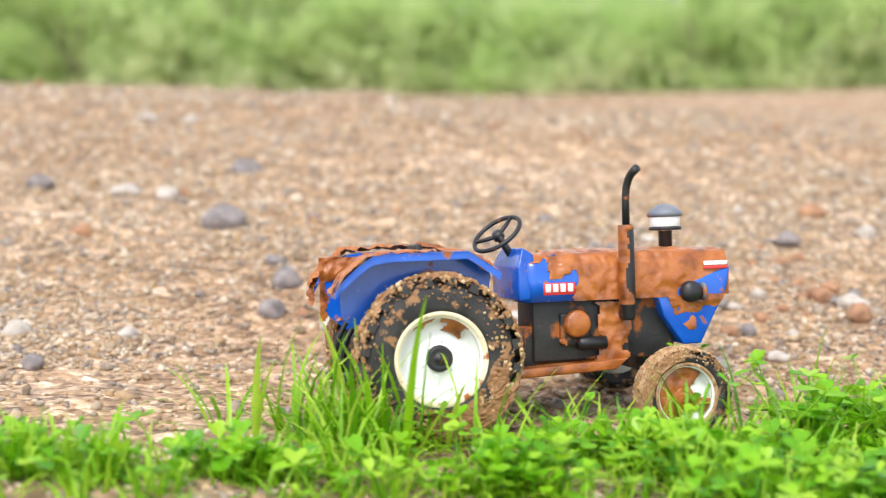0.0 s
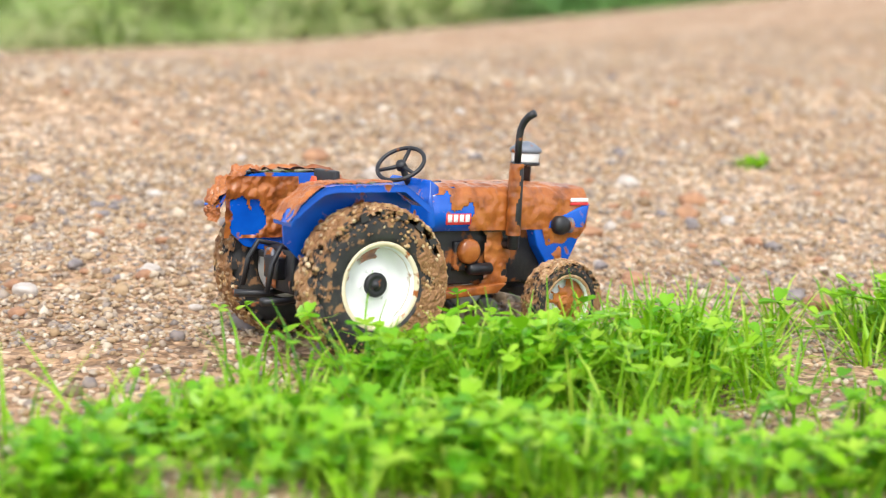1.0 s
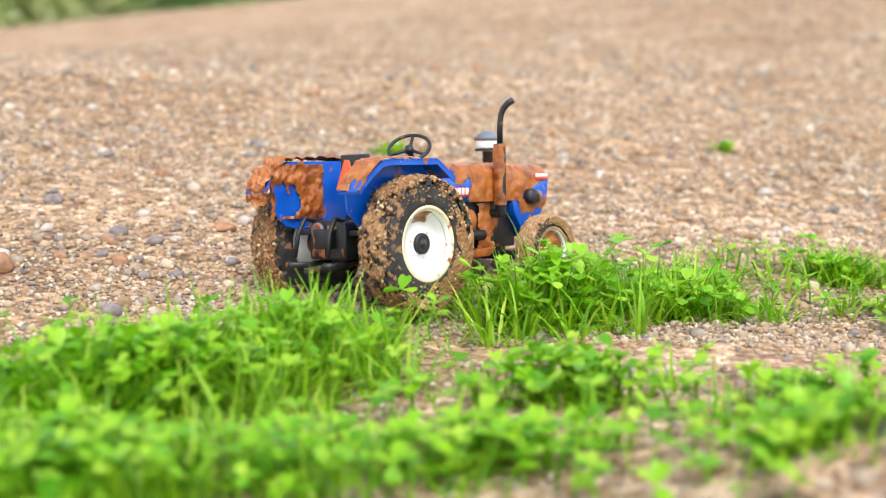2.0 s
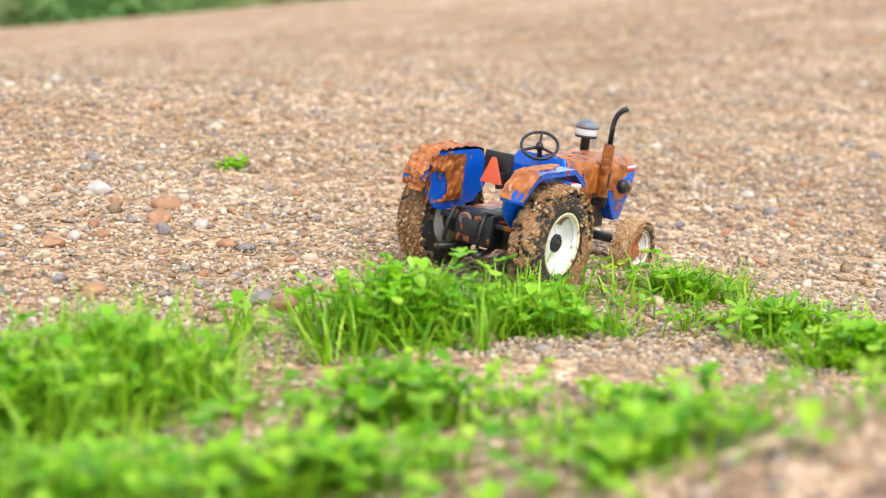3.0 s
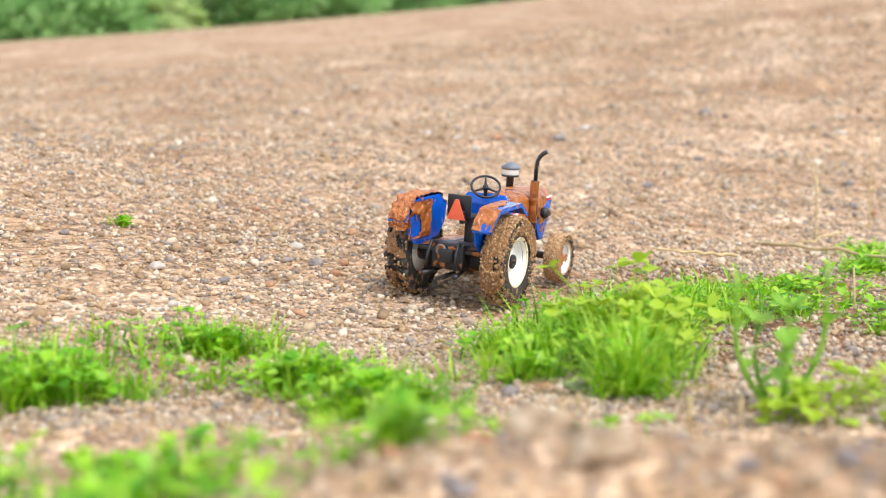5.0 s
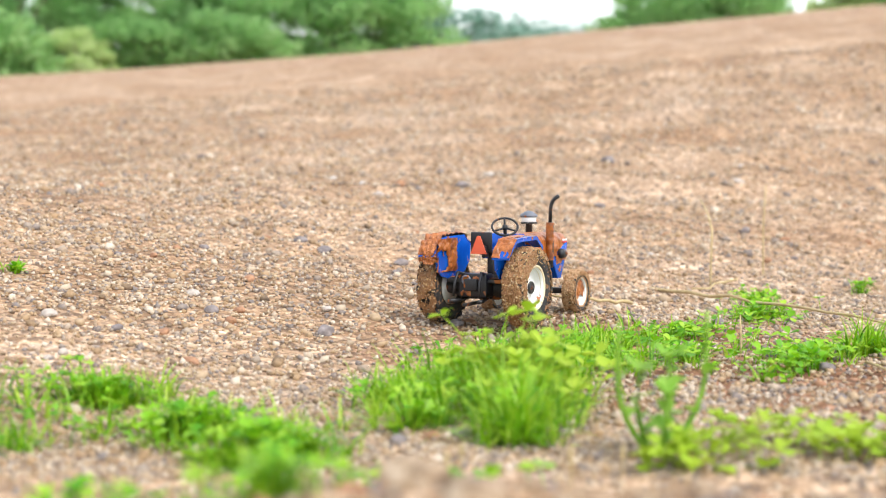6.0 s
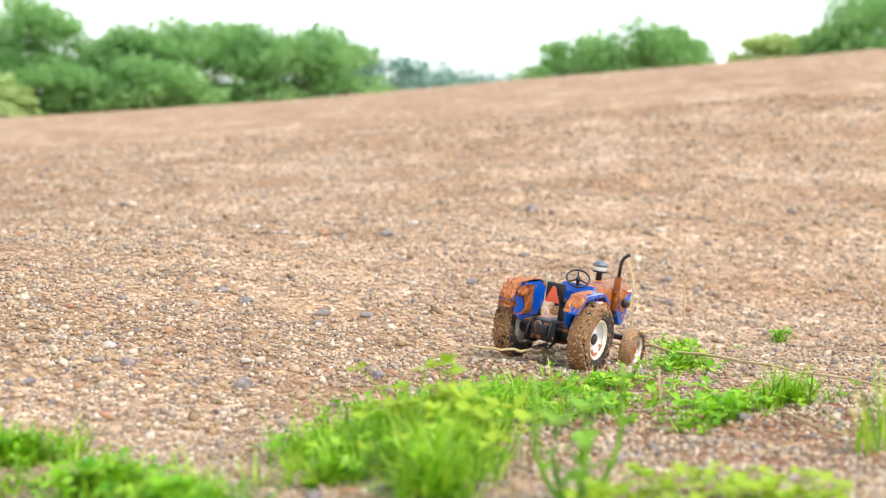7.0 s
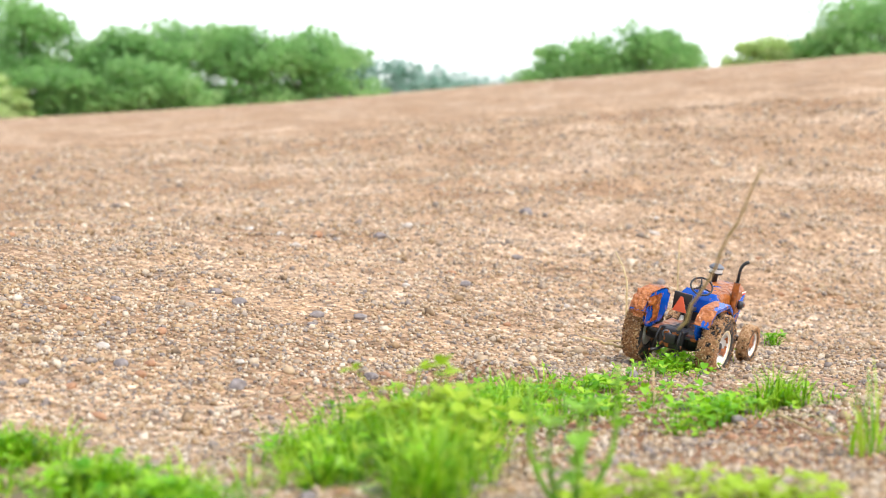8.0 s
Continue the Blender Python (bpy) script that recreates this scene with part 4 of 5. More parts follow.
def make_tractor():
    tr = new("toy_tractor")
    tagged(tr, "mud-caked blue toy tractor with white wheels driving on sand", "toy tractor")
    # engine, gearbox and axles
    bm = box(bmesh.new(), 0.034, 0.100, -0.0125, 0.0125, 0.0235, 0.050, 0.001)
    box(bm, 0.046, 0.060, -0.0150, 0.0150, 0.030, 0.044, 0.001)
    box(bm, 0.066, 0.078, -0.0150, 0.0150, 0.0265, 0.0345, 0.001)
    part("engine_block", bm, BODY_GREY, tr, "dark mud-splashed engine block")
    for s in (-1, 1):
        bm = lathe(bmesh.new(), [(0.0055, 0), (0.0060, s * 0.001), (0.0060, s * 0.0036), (0.0048, s * 0.0046), (0.001, s * 0.0046)], 24, centre=(0.053, s * 0.0145, 0.0395))
        part("engine_cover", bm, MUD, tr, "round engine cover under brown mud")
        bm = lathe(bmesh.new(), [(0.0028, 0), (0.0028, s * 0.012), (0.0022, s * 0.013)], 18, axis="x", centre=(0.066, s * 0.0168, 0.031))
        part("filter_can", bm, BLACK, tr)
    bm = box(bmesh.new(), -0.010, 0.036, -0.0105, 0.0105, 0.0205, 0.0390, 0.0014)
    box(bm, 0.004, 0.030, -0.0135, 0.0135, 0.026, 0.036, 0.0012)
    part("gearbox", bm, BODY_GREY, tr, "dark gearbox casting with mud splashes")
    bm = lathe(bmesh.new(), [(0.006, -0.030), (0.0075, -0.019), (0.0105, -0.012), (0.0105, 0.012), (0.0075, 0.019), (0.006, 0.030)], 24, centre=(0, 0, 0.0295))
    part("rear_axle", bm, BODY_GREY, tr)
    bm = box(bmesh.new(), 0.0880, 0.0960, -0.0345, 0.0345, 0.0165, 0.0215, 0.001)
    box(bm, 0.0845, 0.0995, -0.006, 0.006, 0.0195, 0.028, 0.001)
    part("front_axle", bm, BLACK, tr)
    bm = prism(bmesh.new(), [(0.024, 0.0185), (0.070, 0.0195), (0.076, 0.024), (0.066, 0.0235), (0.024, 0.0222)], -0.0185, -0.0115, 0.0006)
    part("footplate", bm, MUD, tr, "running board buried under brown mud")
    bm = prism(bmesh.new(), [(0.024, 0.0185), (0.070, 0.0195), (0.076, 0.024), (0.066, 0.0235), (0.024, 0.0222)], 0.0115, 0.0185, 0.0006)
    part("footplate", bm, MUD, tr, "running board buried under brown mud")
    # bonnet: rounded top shell and nose
    HB, HW = 0.0495, 0.0185

    def hood_section(x):
        top = 0.0672 - 0.03 * max(0.0, x - 0.085) - 0.03 * max(0, 0.045 - x) * 0.5
        wide = HW - 0.0015 * smooth_step(0.095, 0.119, x)
        return [(-wide, HB), (-wide - 0.0003, 0.057), (-wide + 0.0006, top - 0.0042), (-wide + 0.0032, top - 0.0012), (-wide * 0.5, top), (0, top + 0.0004), (wide * 0.5, top),
                (wide - 0.0032, top - 0.0012), (wide - 0.0006, top - 0.0042), (wide + 0.0003, 0.057), (wide, HB)]

    bm = bmesh.new()
    rows = []
    for x in np.linspace(0.0290, 0.1185, 16):
        rows.append([bm.verts.new((float(x), y, z)) for y, z in hood_section(float(x))])
    for a, b in zip(rows, rows[1:]):
        for k in range(len(a) - 1):
            bm.faces.new((a[k], a[k + 1], b[k + 1], b[k]))
        bm.faces.new((a[-1], a[0], b[0], b[-1]))
    bm.faces.new(rows[0][::-1])
    bm.faces.new(rows[-1])
    bmesh.ops.recalc_face_normals(bm, faces=bm.faces[:])
    bonnet = part("bonnet", bm, BLUE, tr, "blue plastic bonnet half hidden by mud")
    bm = prism(bmesh.new(), [(0.0900, 0.0500), (0.1188, 0.0600), (0.1175, 0.0520), (0.1085, 0.0285), (0.1020, 0.0285), (0.0930, 0.0410)], -HW - 0.0004, HW + 0.0004, 0.0008)
    part("nose_cowl", bm, BLUE, tr, "blue nose cowl with mud stains")
    for k in range(6):
        z = 0.036 + 0.0032 * k
        x = 0.1098 + (z - 0.0318) * 0.44
        part("grille_bar", box(bmesh.new(), x, x + 0.0012, -0.013, 0.013, z, z + 0.0014, 0.0003, 1), BLACK, tr)
    for s in (-1, 1):
        bm = lathe(bmesh.new(), [(0.0030, 0), (0.0040, s * 0.0010), (0.0042, s * 0.0036), (0.0034, s * 0.0052), (0.0006, s * 0.0058)], 24, centre=(0.1045, s * 0.0180, 0.0510))
        lamp = part("headlight", bm, BLACK, tr, "dark round headlight housing")
        bm = lathe(bmesh.new(), [(0.0034, 0), (0.0034, 0.0008), (0.0022, 0.0014)], 20, axis="x", centre=(0.1084, s * 0.0208, 0.0510))
        part("lens", bm, GREY, lamp)
        bm = box(bmesh.new(), 0.0375, 0.0520, s * 0.0186 - 0.0003, s * 0.0186 + 0.0003, 0.0520, 0.0564, 0.0001, 1)
        badge = part("badge", bm, DECAL_RED, bonnet, "small white and red badge without readable lettering")
        for k in range(4):
            x = 0.0384 + 0.0034 * k
            part("badge_bar", box(bmesh.new(), x, x + 0.0024, s * 0.0190 - 0.0002, s * 0.0190 + 0.0002, 0.0530, 0.0560, 0.0001, 1), WHITE, bonnet)
        part("trim_stripe", box(bmesh.new(), 0.110, 0.1180, s * 0.0189 - 0.0002, s * 0.0189 + 0.0002, 0.0592, 0.0604, 0.0001, 1), DECAL_RED, bonnet)
        part("trim_stripe", box(bmesh.new(), 0.110, 0.1178, s * 0.0189 - 0.0002, s * 0.0189 + 0.0002, 0.0606, 0.0622, 0.0001, 1), WHITE, bonnet)

    def hood_skin(u, v):
        x = 0.0300 + 0.0885 * u
        sec = hood_section(x)
        f = v * (len(sec) - 1)
        k = min(int(f), len(sec) - 2)
        g = f - k
        y, z = sec[k][0] * (1 - g) + sec[k + 1][0] * g, sec[k][1] * (1 - g) + sec[k + 1][1] * g
        t = Vector((0, sec[k + 1][0] - sec[k][0], sec[k + 1][1] - sec[k][1])).normalized()
        return Vector((x, y, z)), Vector((0, -t.z, t.y))

    def hood_want(u, v):
        sidev = min(v, 1 - v)
        w = 0.62 + 0.35 * smooth_step(0.15, 0.42, u)
        w -= 0.75 * smooth_step(0.30, 0.08, u) * smooth_step(0.20, 0.05, sidev)
        w -= 0.55 * smooth_step(0.36, 0.5, sidev) * (0.55 + 0.45 * math.sin(u * 14))
        return w
    bm = mud_skin(bmesh.new(), hood_skin, 120, 80, 0.0011, hood_want, 3)
    part("mud_coat", bm, MUD, bonnet, "thick wet brown mud over the bonnet")

    def nose_skin(s):
        def point(u, v):
            z = 0.0335 + 0.0165 * v
            x0, x1 = 0.0945 + (0.0500 - z) * 0.5 * 0.8, 0.1088 + (z - 0.0318) * 0.44
            return Vector((x0 + (x1 - x0) * u, s * (HW + 0.0004), z)), Vector((0, s, 0))
        return point
    for s in (-1, 1):
        bm = mud_skin(bmesh.new(), nose_skin(s), 40, 40, 0.0010, lambda u, v: 0.25 + 0.6 * smooth_step(0.35, 0.9, v) - 0.55 * smooth_step(0.6, 0.95, u), 8 + s)
        part("mud_patch", bm, MUD, tr, "brown mud on the nose cowl")
        # mud that hides the gap between bonnet and engine
        bm = mud_skin(bmesh.new(), lambda u, v: (Vector((0.045 + 0.04 * u, s * 0.0152, 0.0225 + 0.026 * v)), Vector((0, s, 0))), 44, 34, 0.0014,
                      lambda u, v: 0.15 + 0.75 * smooth_step(0.35, 0.6, u) * smooth_step(0.95, 0.6, u), 14 + s)
        part("mud_patch", bm, MUD, tr, "brown mud over the engine side")
    # dashboard and steering
    bm = prism(bmesh.new(), [(0.0245, 0.0505), (0.0245, 0.0625), (0.0290, 0.0700), (0.0340, 0.0668), (0.0340, 0.0505)], -0.0172, 0.0172, 0.0008)
    part("dashboard", bm, BLUE, tr, "blue dashboard cowl")
    axis = Vector((-0.56, -0.30, 0.77)).normalized()
    hub = Vector((0.0349, -0.0015, 0.0790))
    kept = []
    bm = torus(bmesh.new(), hub, axis, 0.0108, 0.00095)
    wheel = part("steering_wheel", bm, BLACK, tr, "black three-spoke steering wheel")
    q = axis.to_track_quat("Z", "Y")
    for k in range(3):
        a = math.radians(90 + 120 * k)
        tip = hub + q @ Vector((math.cos(a), math.sin(a), 0)) * 0.0106
        part("spoke", pipe(bmesh.new(), [hub - axis.normalized() * 0.001, hub.lerp(tip, 0.5) - axis.normalized() * 0.0006, tip], [0.0010, 0.0009, 0.0008], 8), BLACK, wheel)
    part("steering_hub", pipe(bmesh.new(), [hub - axis.normalized() * 0.0022, hub + axis.normalized() * 0.0010], [0.0026, 0.0020], 14), BLACK, wheel)
    part("steering_column", pipe(bmesh.new(), [(0.0440, 0.002, 0.0660), hub - axis.normalized() * 0.001], [0.0018, 0.0014], 10), BLACK, wheel)
    kept += [wheel, *wheel.children]
    # mudguards
    for s in (-1, 1):
        y_in, y_out = s * 0.0195, (0.0350 if s > 0 else -0.0380)
        bm = bmesh.new()
        top = [[bm.verts.new((x, y, z)) for y in (y_in, y_out)] for x, z in FENDER]
        low = [[bm.verts.new((x + 0.0004, y, z - 0.0012)) for y in (y_in, y_out)] for x, z in FENDER]
        for k in range(len(FENDER) - 1):
            bm.faces.new((top[k][0], top[k][1], top[k + 1][1], top[k + 1][0]))
            bm.faces.new((low[k][0], low[k + 1][0], low[k + 1][1], low[k][1]))
            for e in (0, 1):
                bm.faces.new((top[k][e], top[k + 1][e], low[k + 1][e], low[k][e]))
        for k in (0, -1):
            bm.faces.new((top[k][0], low[k][0], low[k][1], top[k][1]))
        bmesh.ops.recalc_face_normals(bm, faces=bm.faces[:])
        guard = part("mudguard", bm, BLUE, tr, "blue mudguard with a folded rim", smooth=False)
        bm = prism(bmesh.new(), [(-0.0340, 0.0470), (-0.0352, 0.0596), (-0.0296, 0.0642), (-0.0237, 0.0679), (-0.0178, 0.0686), (0.0082, 0.0688), (0.0162, 0.0610), (0.0150, 0.050), (0.008, 0.040), (-0.016, 0.037), (-0.0260, 0.0390)],
                   min(y_in, y_in + s * 0.0014), max(y_in, y_in + s * 0.0014), 0.0003)
        part("inner_panel", bm, BLUE, guard, "blue inner panel of the mudguard", smooth=False)
        bm = bmesh.new()
        for k in range(1, len(FENDER) - 1):             # turned-down outer rim
            (x0, z0), (x1, z1) = FENDER[k], FENDER[k + 1]
            f = [bm.verts.new(p) for p in ((x0, y_out, z0), (x1, y_out, z1), (x1, y_out, z1 - 0.003), (x0, y_out, z0 - 0.003), (x0, y_out - s * 0.0008, z0), (x1, y_out - s * 0.0008, z1), (x1, y_out - s * 0.0008, z1 - 0.003), (x0, y_out - s * 0.0008, z0 - 0.003))]
            for q4 in ((0, 1, 2, 3), (7, 6, 5, 4), (0, 4, 5, 1), (3, 2, 6, 7)):
                bm.faces.new([f[i] for i in q4])
        bmesh.ops.recalc_face_normals(bm, faces=bm.faces[:])
        part("guard_rim", bm, BLUE, guard, smooth=False)

        def guard_skin(u, v, s=s):
            f = u * (len(FENDER) - 1)
            k = min(int(f), len(FENDER) - 2)
            g = f - k
            (x0, z0), (x1, z1) = FENDER[k], FENDER[k + 1]
            t = Vector((x1 - x0, 0, z1 - z0)).normalized()
            y = s * (0.0195 + (0.0156 if s > 0 else 0.0190) * v)
            return Vector((x0 + (x1 - x0) * g, y, z0 + (z1 - z0) * g)), Vector((-t.z, 0, t.x))

        want = (lambda u, v: 1.0 - 0.3 * smooth_step(0.75, 1.0, u) - 0.5 * smooth_step(0.06, 0.0, u)) if s > 0 else (lambda u, v: 0.95 - 0.75 * smooth_step(0.35, 0.8, v) * smooth_step(0.42, 0.6, u) - 0.30 * smooth_step(0.6, 0.9, u) - 0.45 * smooth_step(0.30, 0.12, u))
        bm = mud_skin(bmesh.new(), guard_skin, 90, 40, 0.0036 if s > 0 else 0.0018, want, 20 + s, 0.7 if s > 0 else 0.4)
        if s > 0:                                       # mud hangs over the rear edge, and an oval stays clean
            def back(u, v):
                return Vector((-0.0385 + 0.004 * v, 0.0190 + 0.0155 * u, 0.050 + 0.010 * v)), Vector((-1, 0, 0.2))
            mud_skin(bm, back, 40, 40, 0.0032, lambda u, v: 0.95 - 0.5 * smooth_step(0.4, 0.0, v), 27, 0.8)
            mud_skin(bm, lambda u, v: (Vector((-0.036 + 0.034 * u, 0.0194, 0.043 + 0.025 * v)), Vector((0, -1, 0))), 44, 36, 0.0012,
                     lambda u, v: 0.15 + 0.9 * smooth_step(0.55, 0.9, v) + 0.7 * smooth_step(0.5, 1.0, math.hypot((u - 0.30) / 0.32, (v - 0.40) / 0.48)), 28, 0.6)
        part("mud_coat", bm, MUD, guard, "wet brown mud lying on the mudguard")
    # seat, reflector, hitch
    bm = box(bmesh.new(), 0.001, 0.014, -0.0055, 0.0065, 0.0555, 0.0585, 0.0012)
    seat = part("seat", bm, BLACK, tr, "black plastic driver seat")
    bm = prism(bmesh.new(), [(-0.0010, 0.0570), (0.0016, 0.0570), (0.0012, 0.0732), (-0.0010, 0.0728)], -0.0060, 0.0125, 0.0008)
    part("backrest", bm, BLACK, seat)
    part("seat_post", box(bmesh.new(), 0.004, 0.010, -0.004, 0.001, 0.036, 0.0560, 0.0006), BODY_GREY, seat)
    bm = bmesh.new()
    tri = [(-0.0050, 0.0565), (0.0098, 0.0565), (0.0036, 0.0700), (0.0012, 0.0700)]
    a = [bm.verts.new((-0.0068, y, z)) for y, z in tri]
    b = [bm.verts.new((-0.0056, 0.0024 + (y - 0.0024) * 0.95, z)) for y, z in tri]
    bm.faces.new(a), bm.faces.new(b[::-1])
    for k in range(4):
        bm.faces.new((a[k], b[k], b[(k + 1) % 4], a[(k + 1) % 4]))
    bmesh.ops.recalc_face_normals(bm, faces=bm.faces[:])
    part("reflector", bm, RED, tr, "orange-red triangular reflector at the rear", smooth=False)
    part("reflector_bracket", box(bmesh.new(), -0.0056, 0.0010, -0.0030, 0.0000, 0.054, 0.062, 0.0003), BLACK, tr)
    bm = box(bmesh.new(), -0.0225, -0.009, -0.0125, 0.0125, 0.0225, 0.0420, 0.0014)
    box(bm, -0.0265, -0.021, -0.006, 0.006, 0.0280, 0.0380, 0.001)
    part("hitch_casting", bm, BLACK, tr, "black rear hitch casting")
    for s in (-1, 1):
        part("lift_arm", pipe(bmesh.new(), [(-0.018, s * 0.0095, 0.0415), (-0.027, s * 0.0105, 0.0435), (-0.031, s * 0.011, 0.036), (-0.033, s * 0.0115, 0.024)], [0.0013, 0.0013, 0.0012, 0.0011], 10), BLACK, tr)
        part("lower_link", pipe(bmesh.new(), [(-0.012, s * 0.009, 0.0215), (-0.024, s * 0.0105, 0.020), (-0.036, s * 0.0125, 0.0205)], [0.0014, 0.0014, 0.0017], 10), BLACK, tr)
        bm = mud_skin(bmesh.new(), lambda u, v: (Vector((-0.0228, s * (0.001 + 0.0115 * u), 0.023 + 0.018 * v)), Vector((-1, 0, 0))), 26, 30, 0.0013, lambda u, v: 0.28 + 0.2 * math.sin(9 * v), 31 + s)
        part("mud_patch", bm, MUD, tr, "brown mud on the rear casting")
    bm = lathe(bmesh.new(), [(0.0042, 0.0), (0.0042, -0.0014), (0.0034, -0.0020), (0.0026, -0.0012), (0.0006, -0.0012)], 24, axis="x", centre=(-0.0235, 0.0045, 0.0370))
    part("rear_lamp", bm, GREY, tr, "round grey rear lamp")
    part("drawbar", box(bmesh.new(), -0.036, -0.010, -0.002, 0.002, 0.0165, 0.0188, 0.0005), BLACK, tr)
    bm = mud_skin(bmesh.new(), lambda u, v: (Vector((-0.018 + 0.040 * u, -0.018 + 0.036 * v, 0.0375)), Vector((0, 0, 1))), 40, 36, 0.002, lambda u, v: 0.75, 37)
    part("platform", box(bmesh.new(), -0.020, 0.0245, -0.0192, 0.0192, 0.0345, 0.0375, 0.0006), BODY_GREY, tr, "muddy driver platform")
    part("mud_patch", bm, MUD, tr, "brown mud on the driver platform")
    # exhaust and air cleaner
    ex, ey = 0.0845, -0.0212
    bm = pipe(bmesh.new(), [(ex, ey, 0.0420), (ex, ey, 0.0430), (ex, ey, 0.0485), (ex, ey, 0.0500), (ex, ey, 0.0797), (ex, ey, 0.0812)], [0.0022, 0.0027, 0.0027, 0.0031, 0.0031, 0.0021], 16)
    muffler = part("muffler", bm, BLACK, tr, "exhaust muffler with brown mud")
    bm = pipe(bmesh.new(), [(ex, ey, 0.080), (ex, ey - 0.0003, 0.0915), (ex + 0.0002, ey - 0.0008, 0.0962), (ex + 0.0008, ey - 0.0022, 0.0998), (ex + 0.0017, ey - 0.0045, 0.1024), (ex + 0.0027, ey - 0.0072, 0.1040)], [0.0016, 0.0016, 0.0016, 0.00165, 0.0017, 0.0018], 14)
    part("exhaust_pipe", bm, BLACK, muffler, "thin black pipe bent forward at the top")
    bm = pipe(bmesh.new(), [(ex, ey, 0.0440), (ex, -0.018, 0.0440), (ex, -0.012, 0.0440)], [0.0022, 0.0024, 0.0024], 12)
    part("exhaust_elbow", bm, BLACK, muffler)
    bm = mud_skin(bmesh.new(), lambda u, v: (Vector((ex + 0.0031 * math.cos(6.28 * u), ey + 0.0031 * math.sin(6.28 * u), 0.0485 + 0.0325 * v)), Vector((math.cos(6.28 * u), math.sin(6.28 * u), 0))), 24, 50, 0.0008,
                  lambda u, v: 0.55 + 0.55 * math.cos(6.28 * (u - 0.45)), 41)
    part("mud_patch", bm, MUD, muffler, "brown mud down one side of the muffler")
    kept += [muffler, *muffler.children]
    ax, ay = 0.1150, 0.0128
    neck = part("cleaner_neck", lathe(bmesh.new(), [(0.0030, 0.0680), (0.0030, 0.0780), (0.0034, 0.0786)], 18, axis="z", centre=(ax, ay, 0)), BLACK, tr, "air cleaner stem")
    bowl = part("cleaner_bowl", lathe(bmesh.new(), [(0.0050, 0.0780), (0.0064, 0.0790), (0.0068, 0.0838), (0.0060, 0.0850)], 28, axis="z", centre=(ax, ay, 0)), WHITE, tr, "white air cleaner bowl")
    part("cleaner_band", lathe(bmesh.new(), [(0.0070, 0.0782), (0.0072, 0.0786), (0.0072, 0.0794), (0.0069, 0.0798)], 28, axis="z", centre=(ax, ay, 0)), BLACK, bowl)
    part("cleaner_cap", lathe(bmesh.new(), [(0.0072, 0.0840), (0.0079, 0.0848), (0.0076, 0.0862), (0.0040, 0.0888), (0.0012, 0.0897)], 28, axis="z", centre=(ax, ay, 0)), GREY, bowl, "dark conical cap")
    kept += [neck, bowl, *bowl.children]
    for ob in tr.children_recursive:                     # body proportions of this toy: long bonnet, wide track
        if ob in kept:
            continue
        for v in ob.data.vertices:
            outer = 0.0350 if v.co.y > 0 else 0.0380
            side, wide = ((0, 0.0125, 0.0195, outer, 0.045), (0, 0.0125, 0.0255, 0.0405, 0.051)) if v.co.x < 0.028 else ((0, 0.0185, outer, 0.045), (0, 0.0174, 0.0380, 0.051))
            v.co = (float(np.interp(v.co.x, (-0.04, 0, 0.0245, 0.029, 0.1045, 0.1085, 0.1185, 0.13), (-0.041, 0, 0.038, 0.0415, 0.1120, 0.1175, 0.1310, 0.143))),
                    math.copysign(float(np.interp(abs(v.co.y), side, wide)), v.co.y),
                    float(np.interp(v.co.z, (0, 0.0295, 0.0497, 0.0678, 0.0785, 0.11), (0.002, 0.0315, 0.0508, 0.0712, 0.0810, 0.112))))
    wheels = [make_wheel(tr, 0.0, s * 0.0382, 0.0322, 0.0168, 0.0172, 20, s, 2 + s, 1.15) for s in (-1, 1)]
    wheels += [make_wheel(tr, 0.0993, s * 0.0395, 0.0190, 0.0118, 0.0124, 16, s, 5 + s, 1.25) for s in (-1, 1)]
    return tr, wheels


TRACTOR, WHEELS = make_tractor()
cam.data.dof.focus_object = TRACTOR
LONG_STICK = loose_stick(0.455, 0.0020, 0.0008, 61, "long thin dry brown stick levered up by the tractor")
TWIG = loose_stick(0.105, 0.0018, 0.0009, 62, "short dry brown twig dragged along by the tractor")

# seconds, x, y, z, lean to the right, nose down, heading
DRIVE = [
    (0.00, -0.0450, 0.0557, -0.0149, -7.5, -0.9, 10.8),
    (0.50, 0.0268, 0.0976, -0.0115, -2.9, 1.4, 15.0),
    (1.00, 0.1193, 0.1114, -0.0131, -0.9, 4.1, 9.7),
    (1.50, 0.2238, 0.1122, -0.0204, -1.6, 1.9, 12.8),
    (1.70, 0.2729, 0.1068, -0.0200, -5.1, 4.7, 12.1),
    (2.25, 0.3799, 0.1169, -0.0221, -4.9, 5.5, 6.8),
    (2.80, 0.4868, 0.1270, -0.0241, -4.6, 6.4, 1.4),
    (3.00, 0.5351, 0.1106, -0.0272, 7.2, 1.7, 10.4),
    (3.50, 0.6285, 0.0917, -0.0251, 4.6, 6.8, 0.6),
    (4.00, 0.7178, 0.0592, -0.0393, 6.8, 1.5, -7.7),
    (4.50, 0.7933, 0.0290, -0.0378, 0.8, 0.1, -6.0),
    (5.00, 0.8718, 0.0103, -0.0385, 4.0, -1.1, 3.2),
    (5.75, 0.9812, -0.0218, -0.0399, 0.3, 0.6, -0.9),
    (6.50, 1.0907, -0.0540, -0.0413, -3.5, 2.2, -5.1),
    (7.00, 1.2045, -0.0931, -0.0505, 7.4, 0.4, -8.5),
    (7.50, 1.3179, -0.1452, -0.0571, 6.6, 2.7, -13.6),
    (8.00, 1.3229, -0.1892, -0.0610, 10.7, -3.8, -8.7),
]

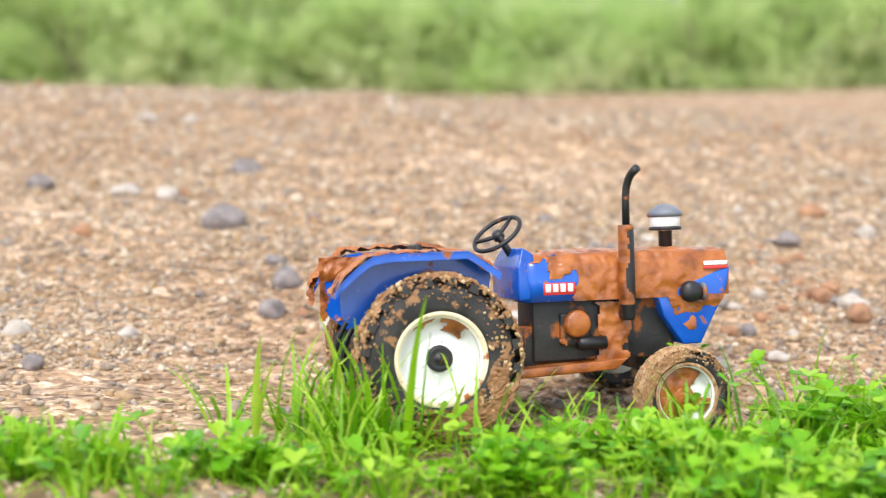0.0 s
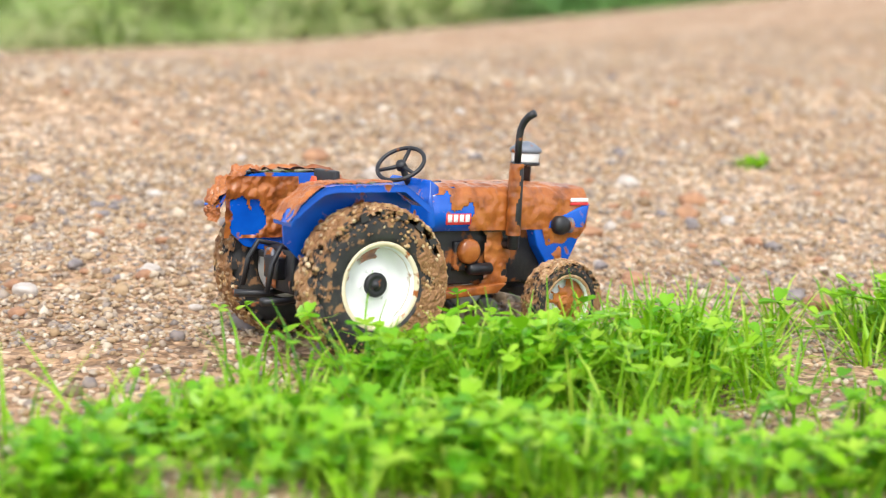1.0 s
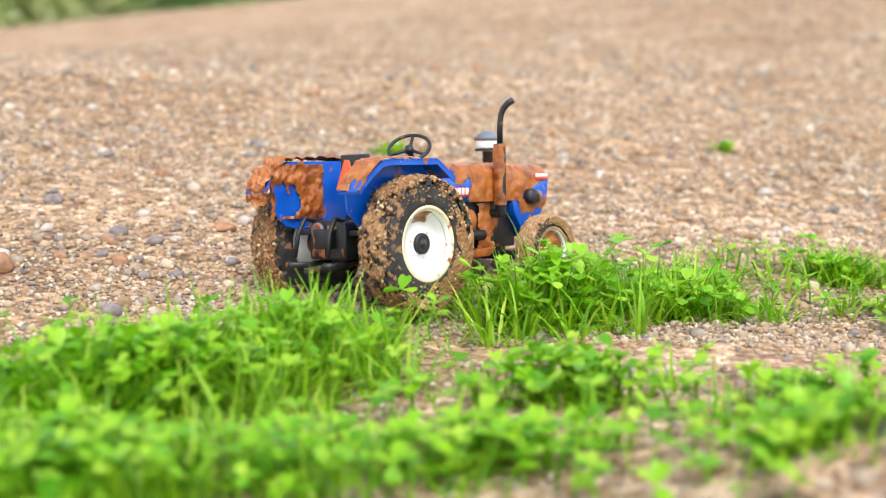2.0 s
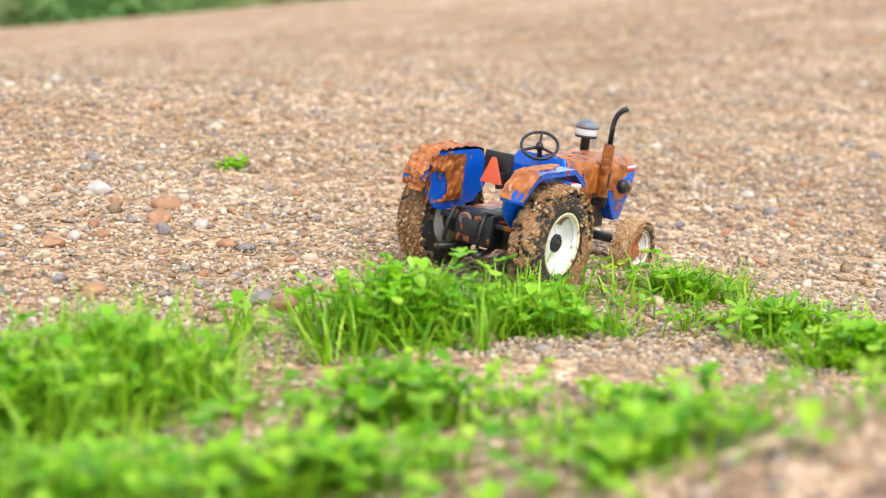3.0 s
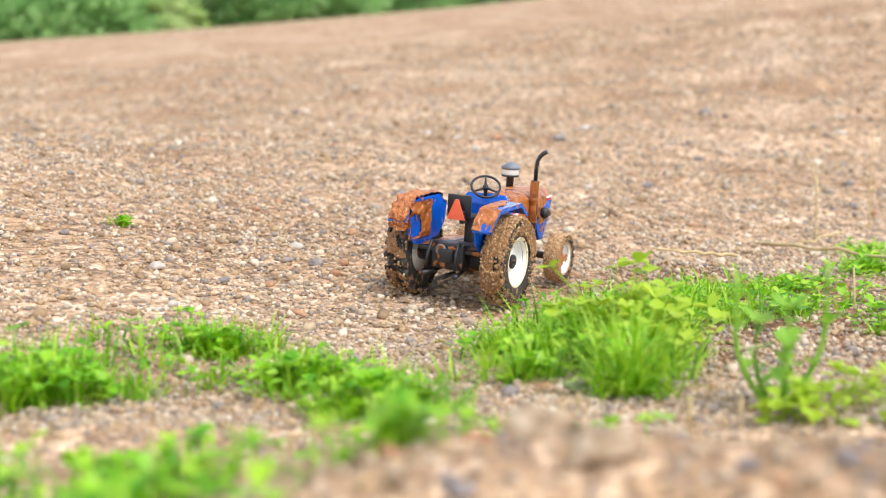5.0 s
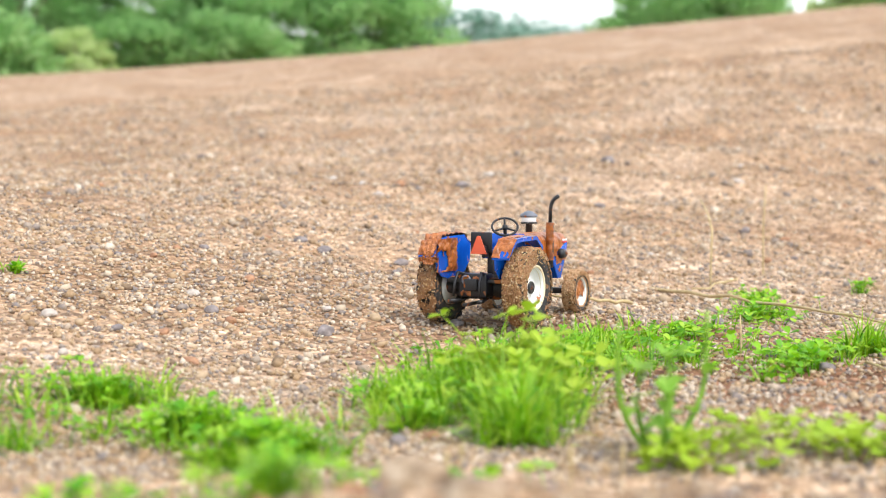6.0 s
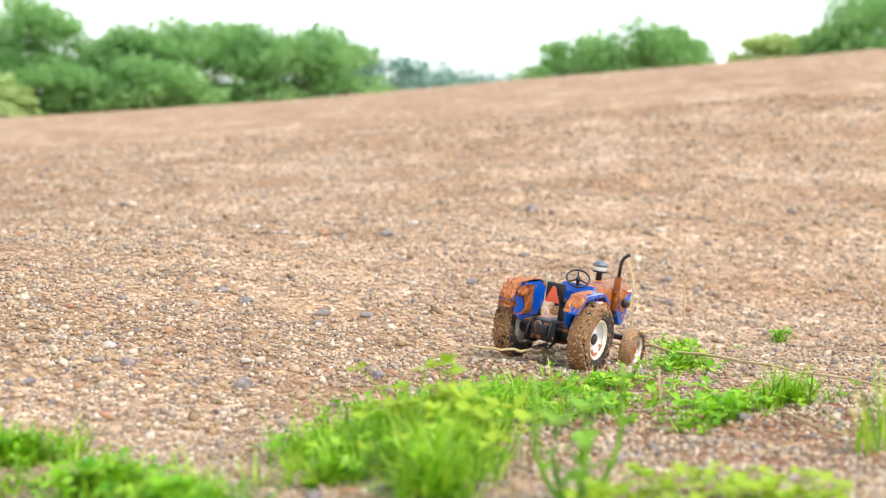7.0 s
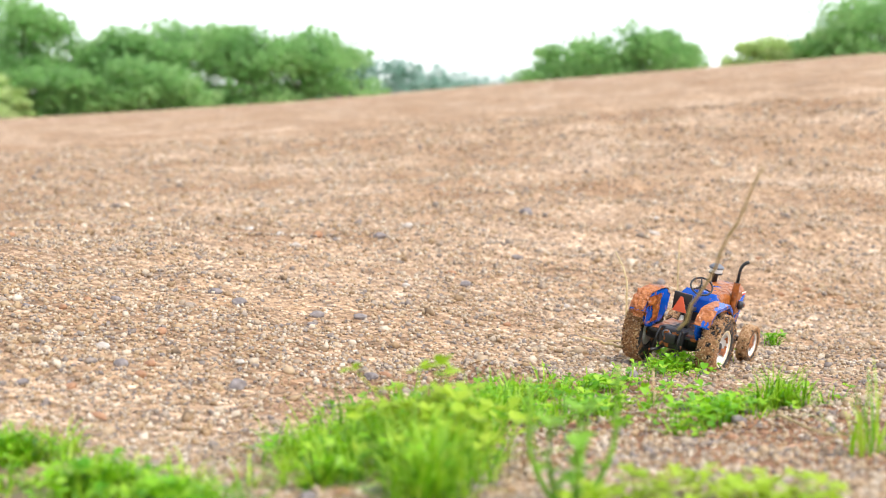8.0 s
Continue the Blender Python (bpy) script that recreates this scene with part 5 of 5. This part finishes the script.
# seconds, metres by which the front axle's left end rides up
ROCK = [(0.0, 0.0065), (0.5, 0.0015), (1.0, -0.001), (1.5, -0.0035), (1.7, -0.0050), (2.8, -0.0030), (3.0, 0.001), (3.5, 0.0), (4.0, -0.001), (4.5, 0.0030), (5.0, -0.0017), (6.5, -0.0017), (7.0, 0.0070), (7.5, 0.0042), (8.0, 0.0)]


def motions():
    times = [d[0] for d in DRIVE]
    walk(TRACTOR, [(t, pose(x, y, z, lean, nose, head)) for t, x, y, z, lean, nose, head in DRIVE])
    steps = np.arange(0, 8.01, 0.1)
    xs, ys = np.interp(steps, times, [d[1] for d in DRIVE]), np.interp(steps, times, [d[2] for d in DRIVE])
    gone = np.concatenate([[0], np.cumsum(np.hypot(np.diff(xs), np.diff(ys)))])
    walk(LONG_STICK, [(t, Matrix.Translation(p) @ Vector(d).to_track_quat("X", "Z").to_matrix().to_4x4()) for t, p, d in (
        (0.0, (1.403, -0.056, -0.050), (-0.303, -0.344, 0.018)), (7.45, (1.403, -0.056, -0.050), (-0.303, -0.344, 0.018)), (7.62, (1.385, -0.190, -0.052), (-0.250, -0.240, 0.100)),
        (7.8, (1.357, -0.289, -0.049), (-0.190, -0.107, 0.138)), (8.0, (1.364, -0.173, -0.052), (-0.346, -0.131, 0.170)))])
    walk(TWIG, [(t, Matrix.Translation(p) @ Vector(d).to_track_quat("X", "Z").to_matrix().to_4x4()) for t, p, d in (
        (0.0, (1.215, -0.095, -0.040), (-0.09, 0.05, 0.012)), (7.1, (1.215, -0.095, -0.040), (-0.09, 0.05, 0.012)), (7.5, (1.275, -0.120, -0.044), (-0.09, 0.05, 0.016)), (8.0, (1.350, -0.150, -0.050), (-0.085, 0.035, 0.020)))])
    for k, wheel in enumerate(WHEELS):
        place = wheel.matrix_basis.translation.copy()
        radius = place.z
        rock = (0, 0, -1, 1)[k] * np.interp(steps, [r[0] for r in ROCK], [r[1] for r in ROCK])       # the front axle swings about its middle
        walk(wheel, [(float(t), pose(place.x, place.y, place.z + float(h), 0, math.degrees(g / radius) + 40, 0)) for t, g, h in zip(steps, gone, rock)])


motions()
